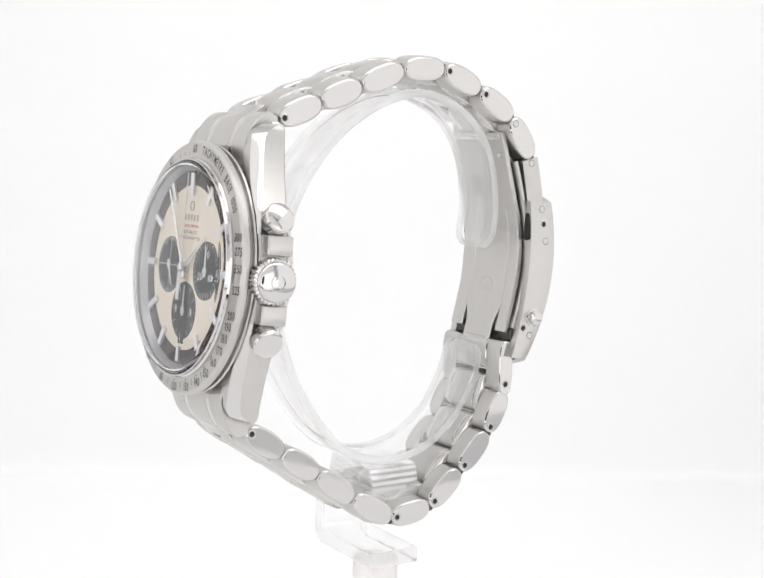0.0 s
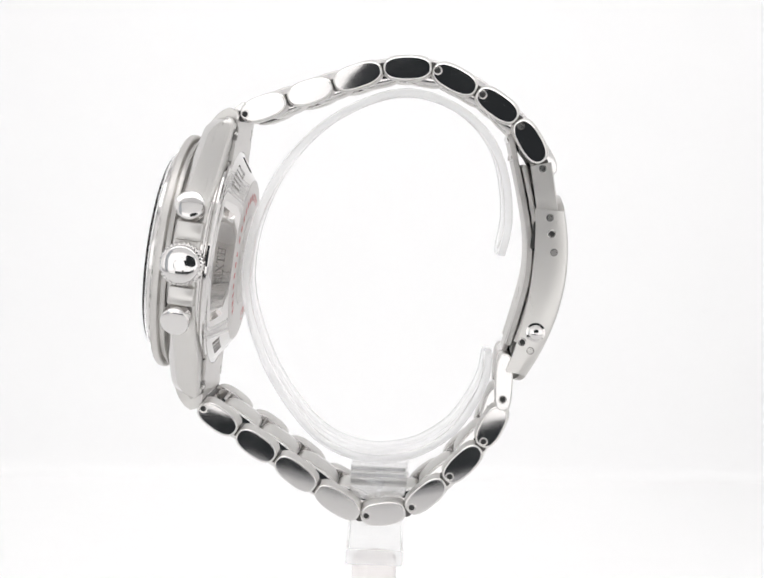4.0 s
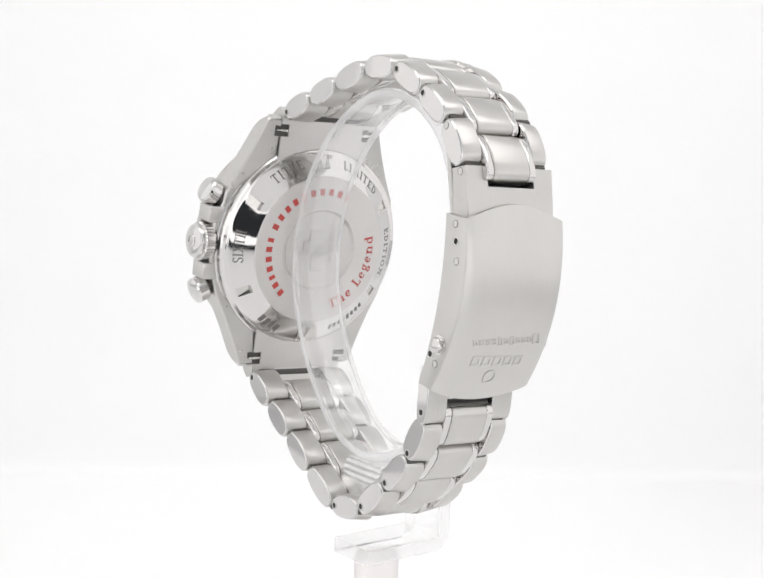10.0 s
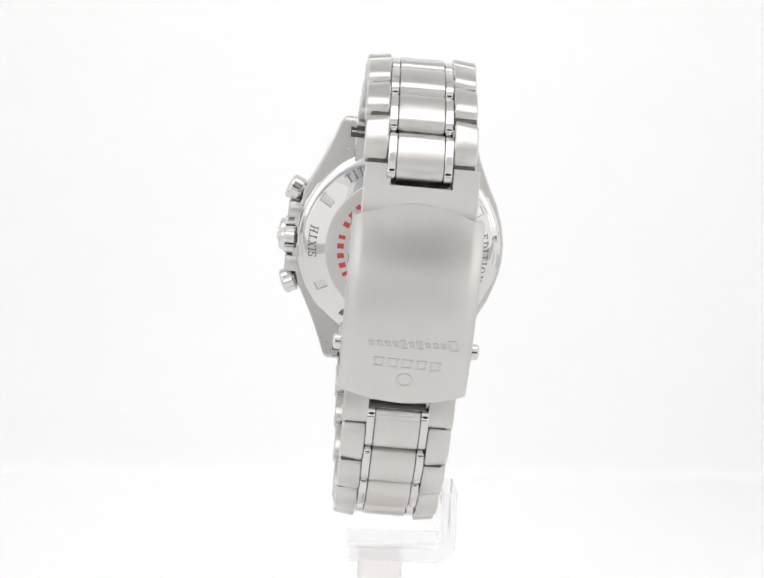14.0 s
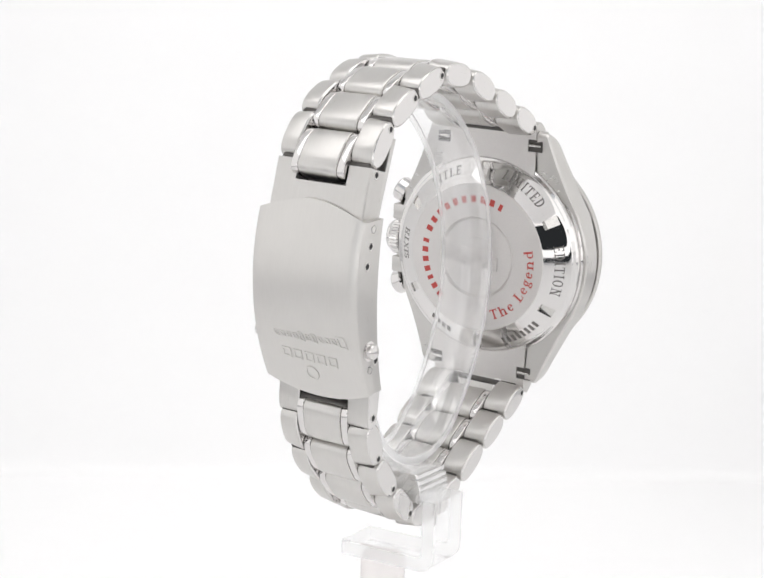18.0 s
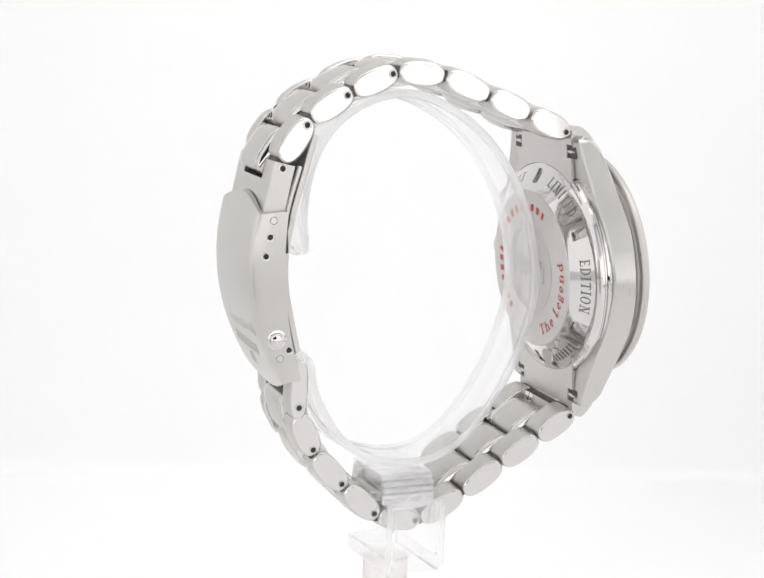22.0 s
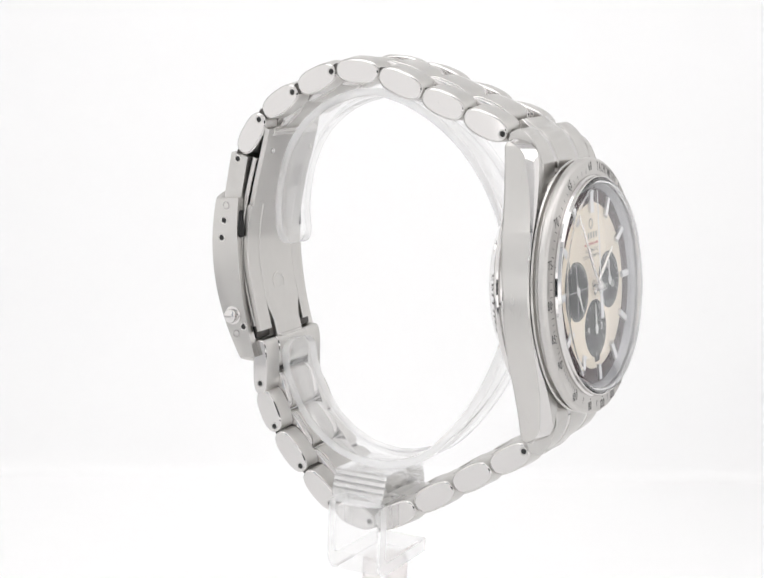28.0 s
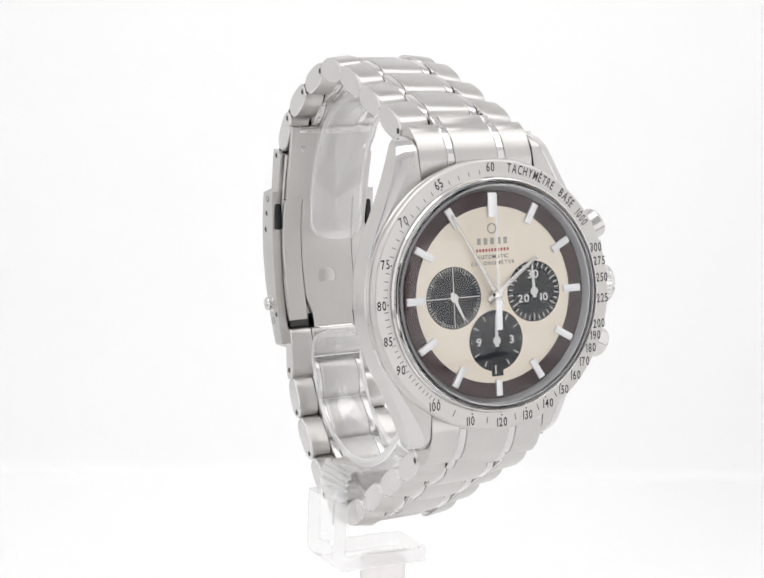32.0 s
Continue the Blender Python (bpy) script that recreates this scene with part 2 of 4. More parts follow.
def booth():
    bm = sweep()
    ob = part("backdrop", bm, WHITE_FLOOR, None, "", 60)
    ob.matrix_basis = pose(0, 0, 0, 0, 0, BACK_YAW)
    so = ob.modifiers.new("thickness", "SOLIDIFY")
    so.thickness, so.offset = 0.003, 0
    tagged(ob, "seamless white sweep of matte sheet with an added even glow", "backdrop", "", "structure")
    glow_top = glowing("led_panel_top", (1, 0.988, 0.988), PANEL_TOP)
    glow_side = glowing("led_panel_side", (1, 0.988, 0.988), PANEL_SIDE)
    turn = pose(0, 0, 0, 0, 0, BACK_YAW)
    slab("ceiling", turn @ pose(0, -0.06, 0.428), (0.86, 0.56, 0.006), WHITE_CLOTH, "white cloth roof of the booth")
    slab("light_panel", turn @ pose(0, -0.10, 0.418), (0.80, 0.22, 0.010), glow_top, "white glowing light panel under the roof")
    slab("wall_east", turn @ pose(0.425, -0.11, 0.19), (0.006, 0.66, 0.476), glow_side, "white glowing side light panel")
    slab("wall_west", turn @ pose(-0.425, -0.06, 0.19), (0.006, 0.56, 0.476), glow_side, "white glowing side light panel")
    table = grain(material("grey_table_top", (0.56, 0.56, 0.57), 0.6), 90, (1, 1, 1), (0.5, 0.7), 0.0, (0.96, 1.04))
    slab("floor", turn @ pose(0, -0.06, -0.0505), (0.86, 0.56, 0.006), table, "grey table top under the white sheet")
    slab("wall_north", turn @ pose(0, 0.2, 0.19), (0.86, 0.006, 0.476), WHITE_CLOTH, "white cloth back wall of the booth")
    # grey strips added out of view so the link ends reflect a grey band
    post = material("grey_reflected_strip", (0.50, 0.53, 0.56), 0.5)
    slab("trim_west", pose(-0.265, -0.322, 0.19), (0.10, 0.012, 0.47), post, "unseen grey strip added for a grey band in the reflections")
    slab("trim_east", pose(0.375, -0.312, 0.24), (0.06, 0.02, 0.38), post, "unseen grey strip added for a grey band in the reflections")
    slab("wall_south_upper", pose(0, -0.332, 0.297), (0.92, 0.006, 0.29), WHITE_CLOTH, "white cloth above the front light panel")
    skirt = glowing("led_panel_skirt", (1, 0.995, 0.99), PANEL_FRONT * 0.8)
    slab("skirt_east", pose(0.27, -0.33, -0.033), (0.38, 0.004, 0.026), skirt, "white glowing lower strip of the front panel")
    slab("skirt_west", pose(-0.30, -0.33, -0.033), (0.32, 0.004, 0.026), skirt, "white glowing lower strip of the front panel")
    # front panel with a round opening for the lens
    bm = bmesh.new()
    n, cx, cz = 64, 38.0, 80.0
    inner, outer = [], []
    for i in range(n):
        a = 2 * math.pi * i / n
        c, s = math.cos(a), math.sin(a)
        inner.append((cx + math.copysign(abs(c) ** 0.7, c) * 85, 0, cz + math.copysign(abs(s) ** 0.7, s) * 62))
        k = min(460 / max(abs(c), 1e-6), ((152 - cz) if s > 0 else (cz + 20)) / max(abs(s), 1e-6))
        outer.append((cx + k * c, 0, cz + k * s))
    loft(bm, [inner, outer], True, False)
    ob = part("wall_south", bm, glowing("led_panel_front", (1, 0.988, 0.988), PANEL_FRONT), None, "", 0)
    ob.matrix_basis = pose(0, -0.33, 0)
    so = ob.modifiers.new("thickness", "SOLIDIFY")
    so.thickness = 0.002
    tagged(ob, "white glowing front panel with a round lens opening", "", "", "structure")


booth()


# ---- wristwatch ----
watch = thing("wristwatch", "stainless steel chronograph wristwatch with cream dial on a link bracelet", "wristwatch")

TOP = [(8.85, 23.85), (15.85, 27.5), (22.9, 30.9), (30.4, 34.55), (38.35, 35.7), (45.9, 33.1), (53.0, 29.4), (58.0, 23.2)]
LOW = [(8.2, -23.9), (15.0, -27.5), (21.9, -31.0), (29.1, -35.0), (36.95, -38.6), (44.5, -36.65), (50.0, -30.65), (54.95, -24.15), (57.55, -17.0), (56.6, -9.7)]
PIN_TOP = {0: 0.10, 4: 0.12, 5: 0.14, 6: 0.14}
PIN_LOW = {0: 0.13, 4: 0.14, 5: 0.14, 6: 0.14, 7: 0.14, 8: 0.16}


def half_width(chain, k):
    """Half width of the bracelet at joint k: it tapers from the lugs to the clasp."""
    return 9.5 - 0.25 * min(k, 4)


def side_shift(chain, k):
    """How far the bracelet lies off the middle at joint k."""
    return (0.09 * min(k, 4) if chain is TOP else -0.05 * min(k, 5)) if k < 6 else (0.22 if chain is TOP else -0.24)


def lens_loop(a, b, half, x, shrink=0.0, n=32, power=2.5, lift=0.0):
    """A rounded lens outline between the joints a and b in the plane at x, its middle lifted to one side."""
    a, b = Vector(a), Vector(b)
    mid, d = (a + b) / 2, (b - a)
    length = d.length / 2 - 0.1
    d.normalize()
    nn = Vector((-d.y, d.x))
    out = []
    for i in range(n):
        t = 2 * math.pi * i / n
        c, s = math.cos(t), math.sin(t)
        u = math.copysign(abs(c) ** (2 / power), c) * (length - shrink)
        v = math.copysign(abs(s) ** (2 / power), s) * (half - shrink) + lift
        p = mid + d * u + nn * v
        out.append((x, p.x, p.y))
    return out


def lens_bar(a, b, half, x0, x1, ease=0.35, power=2.5, n=32, dome=0.0, lift=0.0, inner=None):
    """A link bar from x0 to x1; inner is the half thickness and lift at the end nearer the middle."""
    bm = bmesh.new()
    e = ease
    ends = [(x0, 1), (x1, -1)]
    rows = []
    for x, way in ends:
        near = inner is not None and abs(x) == min(abs(x0), abs(x1))
        h, l, p = (inner[0], inner[1], power + 0.6) if near else (half, lift, power)
        trio = [lens_loop(a, b, h, x, e, n, p, l), lens_loop(a, b, h, x + way * e * 0.35, e * 0.42, n, p, l), lens_loop(a, b, h, x + way * e * 0.7, e * 0.1, n, p, l), lens_loop(a, b, h, x + way * e * 1.15, 0, n, p, l)]
        rows += trio if way > 0 else trio[::-1]
    loft(bm, rows, True, True, 0, 1)
    if dome:
        # slightly crowned polished end
        s = 1 if x1 > 0 else -1
        xe = x1 if s > 0 else x0
        bm.faces.ensure_lookup_table()
        f = max((f for f in bm.faces if len(f.verts) > 8), key=lambda f: s * f.calc_center_median().x)
        rim = list(f.verts)
        bm.faces.remove(f)
        mid = sum((v.co for v in rim), Vector()) / len(rim)
        for k, rise in ((0.72, 0.45), (0.4, 0.85)):
            ring = [bm.verts.new((xe + s * dome * rise, mid.y + (v.co.y - mid.y) * k / kk, mid.z + (v.co.z - mid.z) * k / kk)) for v in rim for kk in ((1.0 if k > 0.5 else 0.72),)]
            for i in range(len(rim)):
                j = (i + 1) % len(rim)
                bm.faces.new((rim[i], rim[j], ring[j], ring[i])).material_index = 1
            rim = ring
        bm.faces.new(rim).material_index = 1
    # the rounded rim round each end is polished too
    bm.faces.ensure_lookup_table()
    for row in (0, 6):
        for f in list(bm.faces)[row * n:(row + 1) * n]:
            f.material_index = 1
    return bm


def pin(a, b, frac, side, x, parent, solid=False):
    """A bracelet pin seen end-on: bright rim round a bore painted black, or a solid steel end."""
    a, b = Vector(a), Vector(b)
    d = (b - a)
    p = a + d * frac
    bm = bmesh.new()
    s = side
    w = 0.55 if solid else 0.47
    e = 0.6 if solid else 0.72
    prof = [(e, x - s * 0.3), (e, x + s * 0.02), (e - 0.03 if solid else e - 0.08, x + s * 0.06), (w, x + s * 0.05), (w - 0.02, x + s * 0.03)]
    rings = []
    for r, xx in prof:
        rings.append([(xx, p.x + r * math.cos(2 * math.pi * i / 20), p.y + r * math.sin(2 * math.pi * i / 20)) for i in range(20)])
    loft(bm, rings, True, True, 0, 1)
    bm.faces.ensure_lookup_table()
    # shade is colour here: black disc for the bore, dark ring for the groove
    ob = part("pin", bm, [SHADOW_STEEL, SATIN] if solid else [SATIN, HOLE], parent, "solid steel pin end with groove shade painted round it" if solid else "steel pin with its bore's shade painted as a black disc", 0)
    return ob


def mixp(a, b, t):
    return (a[0] + (b[0] - a[0]) * t, a[1] + (b[1] - a[1]) * t)


def along(chain, s):
    i = max(0, min(len(chain) - 2, int(math.floor(s))))
    return mixp(chain[i], chain[i + 1], s - i)


SHIFT = 0.36


def bracelet(chain, pins, count, half=2.0):
    out = 1 if chain is TOP else -1
    for k in range(count):
        a, b = chain[k], chain[k + 1]
        h = half
        m, w = side_shift(chain, k), half_width(chain, k)
        ca, cb = along(chain, k + SHIFT), along(chain, k + 1 + SHIFT)
        core = part("link", lens_bar(ca, cb, h * 1.1, m - 3.5, m + 3.5, 0.2, 3.0, lift=0.22 * out), [BRUSHED, SATIN], watch, "brushed centre link of the bracelet")
        for s in (1, -1):
            lo, hi = sorted((m + s * 4.9, m + s * w))
            part("outer_link", lens_bar(a, b, h, lo, hi, 0.34, 2.5, 32, 0.008, 0.0, (h * 1.08, 0.16 * out)), [BRUSHED, POLISHED], core, "brushed outer link with polished oval end", 22)
            lo, hi = sorted((m + s * 3.57, m + s * 4.84))
            part("polished_strip", lens_bar(ca, cb, h * 1.02, lo, hi, 0.15, 3.0, lift=0.2 * out), [POLISHED, POLISHED], core, "narrow mirror-polished strip")
            if k in pins:
                pin(a, b, pins[k], s, m + s * w, core, chain is TOP and k == 6 and s > 0)


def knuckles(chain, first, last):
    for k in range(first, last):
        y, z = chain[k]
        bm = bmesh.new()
        # tubes coloured dark so that the gaps between links look shaded
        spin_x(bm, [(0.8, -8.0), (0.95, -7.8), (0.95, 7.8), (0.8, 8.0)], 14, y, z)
        part("hinge_tube", bm, SHADOW_STEEL, watch, "hinge tube between links, coloured dark for the gap's shade")


knuckles(TOP, 0, 8)
knuckles(LOW, 0, 9)
bracelet(TOP, PIN_TOP, 7)
bracelet(LOW, PIN_LOW, 8)


def end_piece():
    """The last link, riveted to the clasp, thinner than the others."""
    a, b = LOW[8], LOW[9]
    core = None
    for x0, x1, name in ((-4.84, 4.36, "end_piece"), (4.38, 8.4, "end_piece_arm"), (-8.9, -4.86, "end_piece_arm")):
        p0 = mixp(a, b, -0.1) if core else mixp(a, b, 0.45)
        ob = part(name, lens_bar(p0, (b[0] + 0.1, b[1] + 1.5), 1.45, x0, x1, 0.25, 3.2), [BRUSHED, POLISHED], core or watch, "brushed end piece riveted to the clasp", 22)
        core = core or ob
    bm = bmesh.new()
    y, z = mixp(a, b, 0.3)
    # tube coloured dark to fill the notch with shade
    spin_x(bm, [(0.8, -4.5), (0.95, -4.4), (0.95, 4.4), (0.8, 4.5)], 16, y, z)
    part("hinge_tube", bm, SHADOW_STEEL, core, "hinge tube coloured dark for the notch's shade")
    for s in (1, -1):
        pin(a, b, 0.17, s, s * 8.65 - 0.25, core)


end_piece()


def lug_shape(z, s):
    """Outer edge, front, back and bevel depth of the case flank at height z."""
    q = abs(z) + (0.8 if z < 0 else 0.0)
    d = 23.4 - abs(z)
    out = 11.5 + 0.32 * d + 0.008 * d * d + ((0.35 if z < 0 else 0.6) if s > 0 else 0)
    out -= 0.5 * max(0.0, (q - 22.2) / 1.25) ** 2
    rad = 19.7 if s < 0 else 19.9
    if abs(z) < 8:
        out = min(out, math.sqrt(rad * rad - z * z))
    yf = 2.3 + 1.4 * (max(0, q - 8) / 13.3) ** 2
    if q > 20.8:
        yf += 4.0 * (1 - math.sqrt(max(0.0, 1 - ((q - 20.8) / 2.72) ** 2)))
    yb = 6.45 + 2.05 * (q / 23.4) ** 1.2 - 0.9 * max(0.0, (q - 22.4) / 1.0) ** 2
    if s < 0:
        k = min(1.0, max(0.0, (q - 8.5) / 11.5))
        k = k ** 1.15
    else:
        k = min(1.0, max(0.0, (q - 4.0) / 12.0))
        k = k * k * (3 - 2 * k)
    return out, yf, yb, k


def lug_bevel_edges(z, s):
    out, yf, yb, k = lug_shape(z, s)
    tip = max(0.0, abs(z) - 20.5) / 2.9
    a = Vector((out - 0.25 - 1.75 * k, yf))
    b = Vector((out, min(yf + 0.25 + 1.0 * k + 0.5 * tip, yb - 0.45)))
    return out, yf, yb, a, b


LUG_TOP = [6.5, 7.5, 9, 10.5, 12, 13.5, 15, 16.5, 18, 19, 20, 21, 21.6, 22.1, 22.5, 22.85, 23.1, 23.3, 23.45]
LUG_LOW = [-z + (0.8 if z > 20 else 0) for z in reversed(LUG_TOP)]


def case():
    """Middle case: a drum with twisted lyre lugs on both sides."""
    bm = bmesh.new()
    zs = LUG_LOW + [-5.5, -3.5, -2, -1.3, -1.0, -0.7, 0.5, 2, 4, 5.5] + LUG_TOP
    for s in (1, -1):
        rings = []
        for z in zs:
            out, yf, yb, a, b = lug_bevel_edges(z, s)
            inn = max(9.55, math.sqrt(max(0, 17.2 ** 2 - z * z)) - 2)
            rings.append([(s * inn, yf + 0.1, z), (s * (a.x - 0.1), yf, z), (s * a.x, a.y + 0.02, z), (s * b.x, b.y, z),
                          (s * b.x, b.y + 0.15, z), (s * b.x, yb - 0.3, z), (s * (b.x - 0.3), yb, z), (s * inn, yb + 0.05, z)])
        loft(bm, rings, True, True, 0, 0)
    lathe(bm, [(15.0, 1.0), (18.6, 1.05), (18.6, 1.75), (19.3, 1.85), (19.48, 2.1), (19.3, 2.2), (18.2, 2.25), (18.2, 6.2), (18.3, 6.6), (15.0, 6.6)], 120)
    return part("case", bm, [BRUSHED_LONG], watch, "steel middle case with twisted lugs", 24)


case_ob = case()


def polished_lug_bevels():
    for s in (1, -1):
        for zs in (LUG_TOP, LUG_LOW):
            bm = bmesh.new()
            rings = []
            for z in zs:
                out, yf, yb, a, b = lug_bevel_edges(z, s)
                d = (b - a).normalized()
                nn = Vector((d.y, -d.x)) * 0.05
                m = (a + b) / 2 + nn * 3 * min(1.0, (b - a).length / 3)
                rings.append([(s * p.x, p.y, z) for p in (a + nn, m + nn, b + nn, b - nn * 2, a - nn * 2)])
            loft(bm, rings)
            part("lug_bevel", bm, POLISHED, case_ob, "polished twisted lug bevel", 30)


polished_lug_bevels()


def end_links():
    for u in (1, -1):
        line = [(3.45, 19.1), (3.52, 19.9), (3.95, 21.3), (4.8, 23.0), (5.95, 24.3), (6.95, 24.9)]
        line = [(y, u * z) for y, z in line]
        root = None
        for x0, x1, name, mat, lift, longer, lab in ((-3.55, 3.55, "end_link", BRUSHED, 0.12, 1.6, "brushed end link between the lugs"), (3.57, 4.83, "polished_strip", POLISHED, 0.0, 1.5, ""), (-4.83, -3.57, "polished_strip", POLISHED, 0.0, 1.5, ""),
                                            (4.85, 9.32, "end_link_shoulder", BRUSHED, 0.1, 0, ""), (-9.4, -4.85, "end_link_shoulder", BRUSHED, 0.1, 0, "")):
            pts = [Vector((3.5 - lift, u * (17.9 if longer else 16.4)))] + [Vector((y - lift, z)) for y, z in line]
            if longer:
                pts.append(Vector((8.2, u * (24.6 + longer))))
            bm = bmesh.new()
            curve = catmull(pts, 4)
            rings = []
            e = 0.12
            for x, off in ((x0, e), (x0 + e, 0), (x1 - e, 0), (x1, e)):
                loop = [(x, p.x + off, p.y) for p in curve]
                loop += [(x, curve[-1].x + 1.6, curve[-1].y - u * 0.6), (x, 8.3, u * 22.2), (x, 8.3, u * (17.9 if longer else 16.4))]
                rings.append(loop)
            loft(bm, rings)
            ob = part(name, bm, mat, root or watch, lab)
            root = root or ob


end_links()


def end_link_backs():
    """Flat plate behind each end link, notched for the spring bar, with the bar in its slot coloured dark as shade."""
    for u in (1, -1):
        half = [(0.0, 18.05), (3.0, 17.8), (6.0, 17.02), (8.6, 15.86), (9.45, 15.4), (9.45, 19.8), (7.9, 19.8), (7.9, 22.0), (9.45, 22.0), (9.45, 23.4), (8.9, 24.0),
                (5.3, 24.0), (5.1, 23.2), (4.5, 23.2), (4.3, 24.5), (0.0, 24.6)]
        outline = half + [(-x, z) for x, z in reversed(half[1:-1])]
        bm = bmesh.new()
        loft(bm, [[(x, y, u * z) for x, z in outline] for y in (8.32, 8.62)])
        plate = part("end_link_back", bm, SOFT_STEEL, case_ob, "flat steel plate behind the end link", 20)
        for s in (1, -1):
            bm = bmesh.new()
            # slot floor coloured dark in place of the recess's own shade
            box(bm, *sorted((s * 7.85, s * 10.6)), 8.30, 8.36, *sorted((u * 19.8, u * 22.05)))
            slot = part("spring_bar_slot", bm, SHADOW_STEEL, plate, "spring bar slot coloured dark for its shade")
            bm = bmesh.new()
            spin_x(bm, [(0.25, s * 8.0), (0.34, s * 8.2), (0.34, s * 9.3), (0.2, s * 9.4), (0.2, s * 10.4)], 12, 8.42, u * 20.9)
            part("spring_bar", bm, SATIN, slot)


end_link_backs()


def case_back():
    bm = bmesh.new()
    lathe(bm, [(r + 0.45, y) for r, y in ((17.2, 6.4), (18.55, 6.4), (18.7, 6.7), (18.7, 7.0), (18.5, 7.25), (18.15, 7.3), (18.1, 7.45), (18.25, 7.55), (18.35, 7.8), (18.3, 8.1), (18.05, 8.35), (17.5, 8.5))], 120)
    back = part("case_back", bm, POLISHED, watch, "polished bevelled screw-down case back with engraved words", 20)
    # bevelled ring with six key slots milled into it
    bm = bmesh.new()
    n = 180
    prof = [(17.95, 8.5), (17.8, 8.62), (17.55, 8.7), (17.1, 8.95), (14.75, 10.5), (13.75, 11.16), (13.55, 11.27)]

    def at(r, y, i):
        a = 2 * math.pi * (i + 0.5) / n
        return (r * math.sin(a), y, r * math.cos(a))
    grid = [[bm.verts.new(at(r, y, i)) for i in range(n)] for r, y in prof]
    cut = set()
    for k in range(6):
        first = 28 + 30 * k
        cut |= {(first + i) % n for i in range(3)}
        # pocket: flat floor, two side walls, one inner wall
        lo = [[bm.verts.new(at(r, y, first + i)) for i in range(4)] for r, y in ((17.1, 8.7), (14.75, 9.5))]
        hi = [[grid[3][(first + i) % n] for i in range(4)], [grid[4][(first + i) % n] for i in range(4)]]
        for i in range(3):
            bm.faces.new((lo[0][i], lo[0][i + 1], lo[1][i + 1], lo[1][i])).material_index = 1
            bm.faces.new((lo[1][i], lo[1][i + 1], hi[1][i + 1], hi[1][i]))
            bm.faces.new((lo[0][i], lo[0][i + 1], hi[0][i + 1], hi[0][i]))
        for i in (0, 3):
            bm.faces.new((lo[0][i], lo[1][i], hi[1][i], hi[0][i]))
    for q in range(len(prof) - 1):
        for i in range(n):
            if q == 3 and i in cut:
                continue
            bm.faces.new((grid[q][i], grid[q][(i + 1) % n], grid[q + 1][(i + 1) % n], grid[q + 1][i]))
    part("bevelled_ring", bm, [POLISHED, SATIN], back, "polished bevel ring with six milled key slots", 20)
    bm = bmesh.new()
    lathe(bm, [(13.55, 10.2), (13.55, 11.28), (13.4, 11.4), (7.65, 11.44), (7.65, 10.2)], 120)
    part("case_back_disc", bm, SOFT_STEEL, back, "satin disc with red lettering", 20)
    bm = bmesh.new()
    lathe(bm, [(7.65, 10.2), (7.65, 11.5), (7.5, 11.56), (7.2, 11.2), (7.0, 11.0), (0, 11.0)], 96)
    medal = part("medallion", bm, SOFT_STEEL, back, "sunk round medallion with a worn relief", 20)
    # worn relief: soft low steps
    for x0, x1, z0, z1, h in ((-3.2, 3.4, -1.0, 1.6, 0.25), (-2.0, 2.2, 1.2, 3.6, 0.2), (-4.2, -2.6, -2.2, 0.4, 0.18), (2.4, 4.4, -2.6, -0.2, 0.18), (-1.6, 1.4, -4.0, -0.8, 0.22)):
        bm = bmesh.new()
        box(bm, x0, x1, 10.8, 11.0 + h, z0, z1, 0.18, 2)
        part("relief", bm, SOFT_STEEL, medal)
    return back


back_ob = case_back()


def bezel():
    bm = bmesh.new()
    lathe(bm, [(16.6, 1.6), (18.5, 1.62), (19.4, 1.55), (19.65, 1.35), (19.68, 0.8), (19.6, 0.5), (19.4, 0.24), (19.2, 0.14), (17.2, 0.06), (17.02, 0.06), (16.88, 0.16), (16.75, 0.9)], 144, close=True)
    ob = part("bezel", bm, BEZEL_STEEL, watch, "brushed steel tachymeter bezel with black numerals", 20)
    bm = bmesh.new()
    lathe(bm, [(16.55, 0.5), (16.52, -0.9), (16.6, -1.02), (16.75, -0.95), (16.8, -0.5), (17.0, -0.2), (16.95, 0.5)], 120, close=True)
    part("retaining_ring", bm, POLISHED, ob, "polished crystal retaining ring", 25)
    return ob


bezel_ob = bezel()


def dial():
    bm = bmesh.new()
    lathe(bm, [(0, 0.8), (15.6, 0.8), (15.6, 1.2), (0, 1.2)], 120)
    d = part("dial", bm, CREAM, watch, "cream dial with black subdials and dark outer ring", 20)
    bm = bmesh.new()
    lathe(bm, [(12.75, 0.79), (12.75, 0.70), (15.6, 0.70), (15.6, 0.79)], 120, close=True)
    part("chapter_ring", bm, RING_DIAL, d, "dark burgundy outer ring", 20)
    bm = bmesh.new()
    lathe(bm, [(15.85, -0.25), (15.75, -0.36), (15.6, -0.3), (15.05, 0.68), (15.3, 0.78), (15.85, 0.7)], 120, close=True)
    part("flange", bm, REHAUT, d, "grey sloping flange", 20)
    return d


dial_ob = dial()


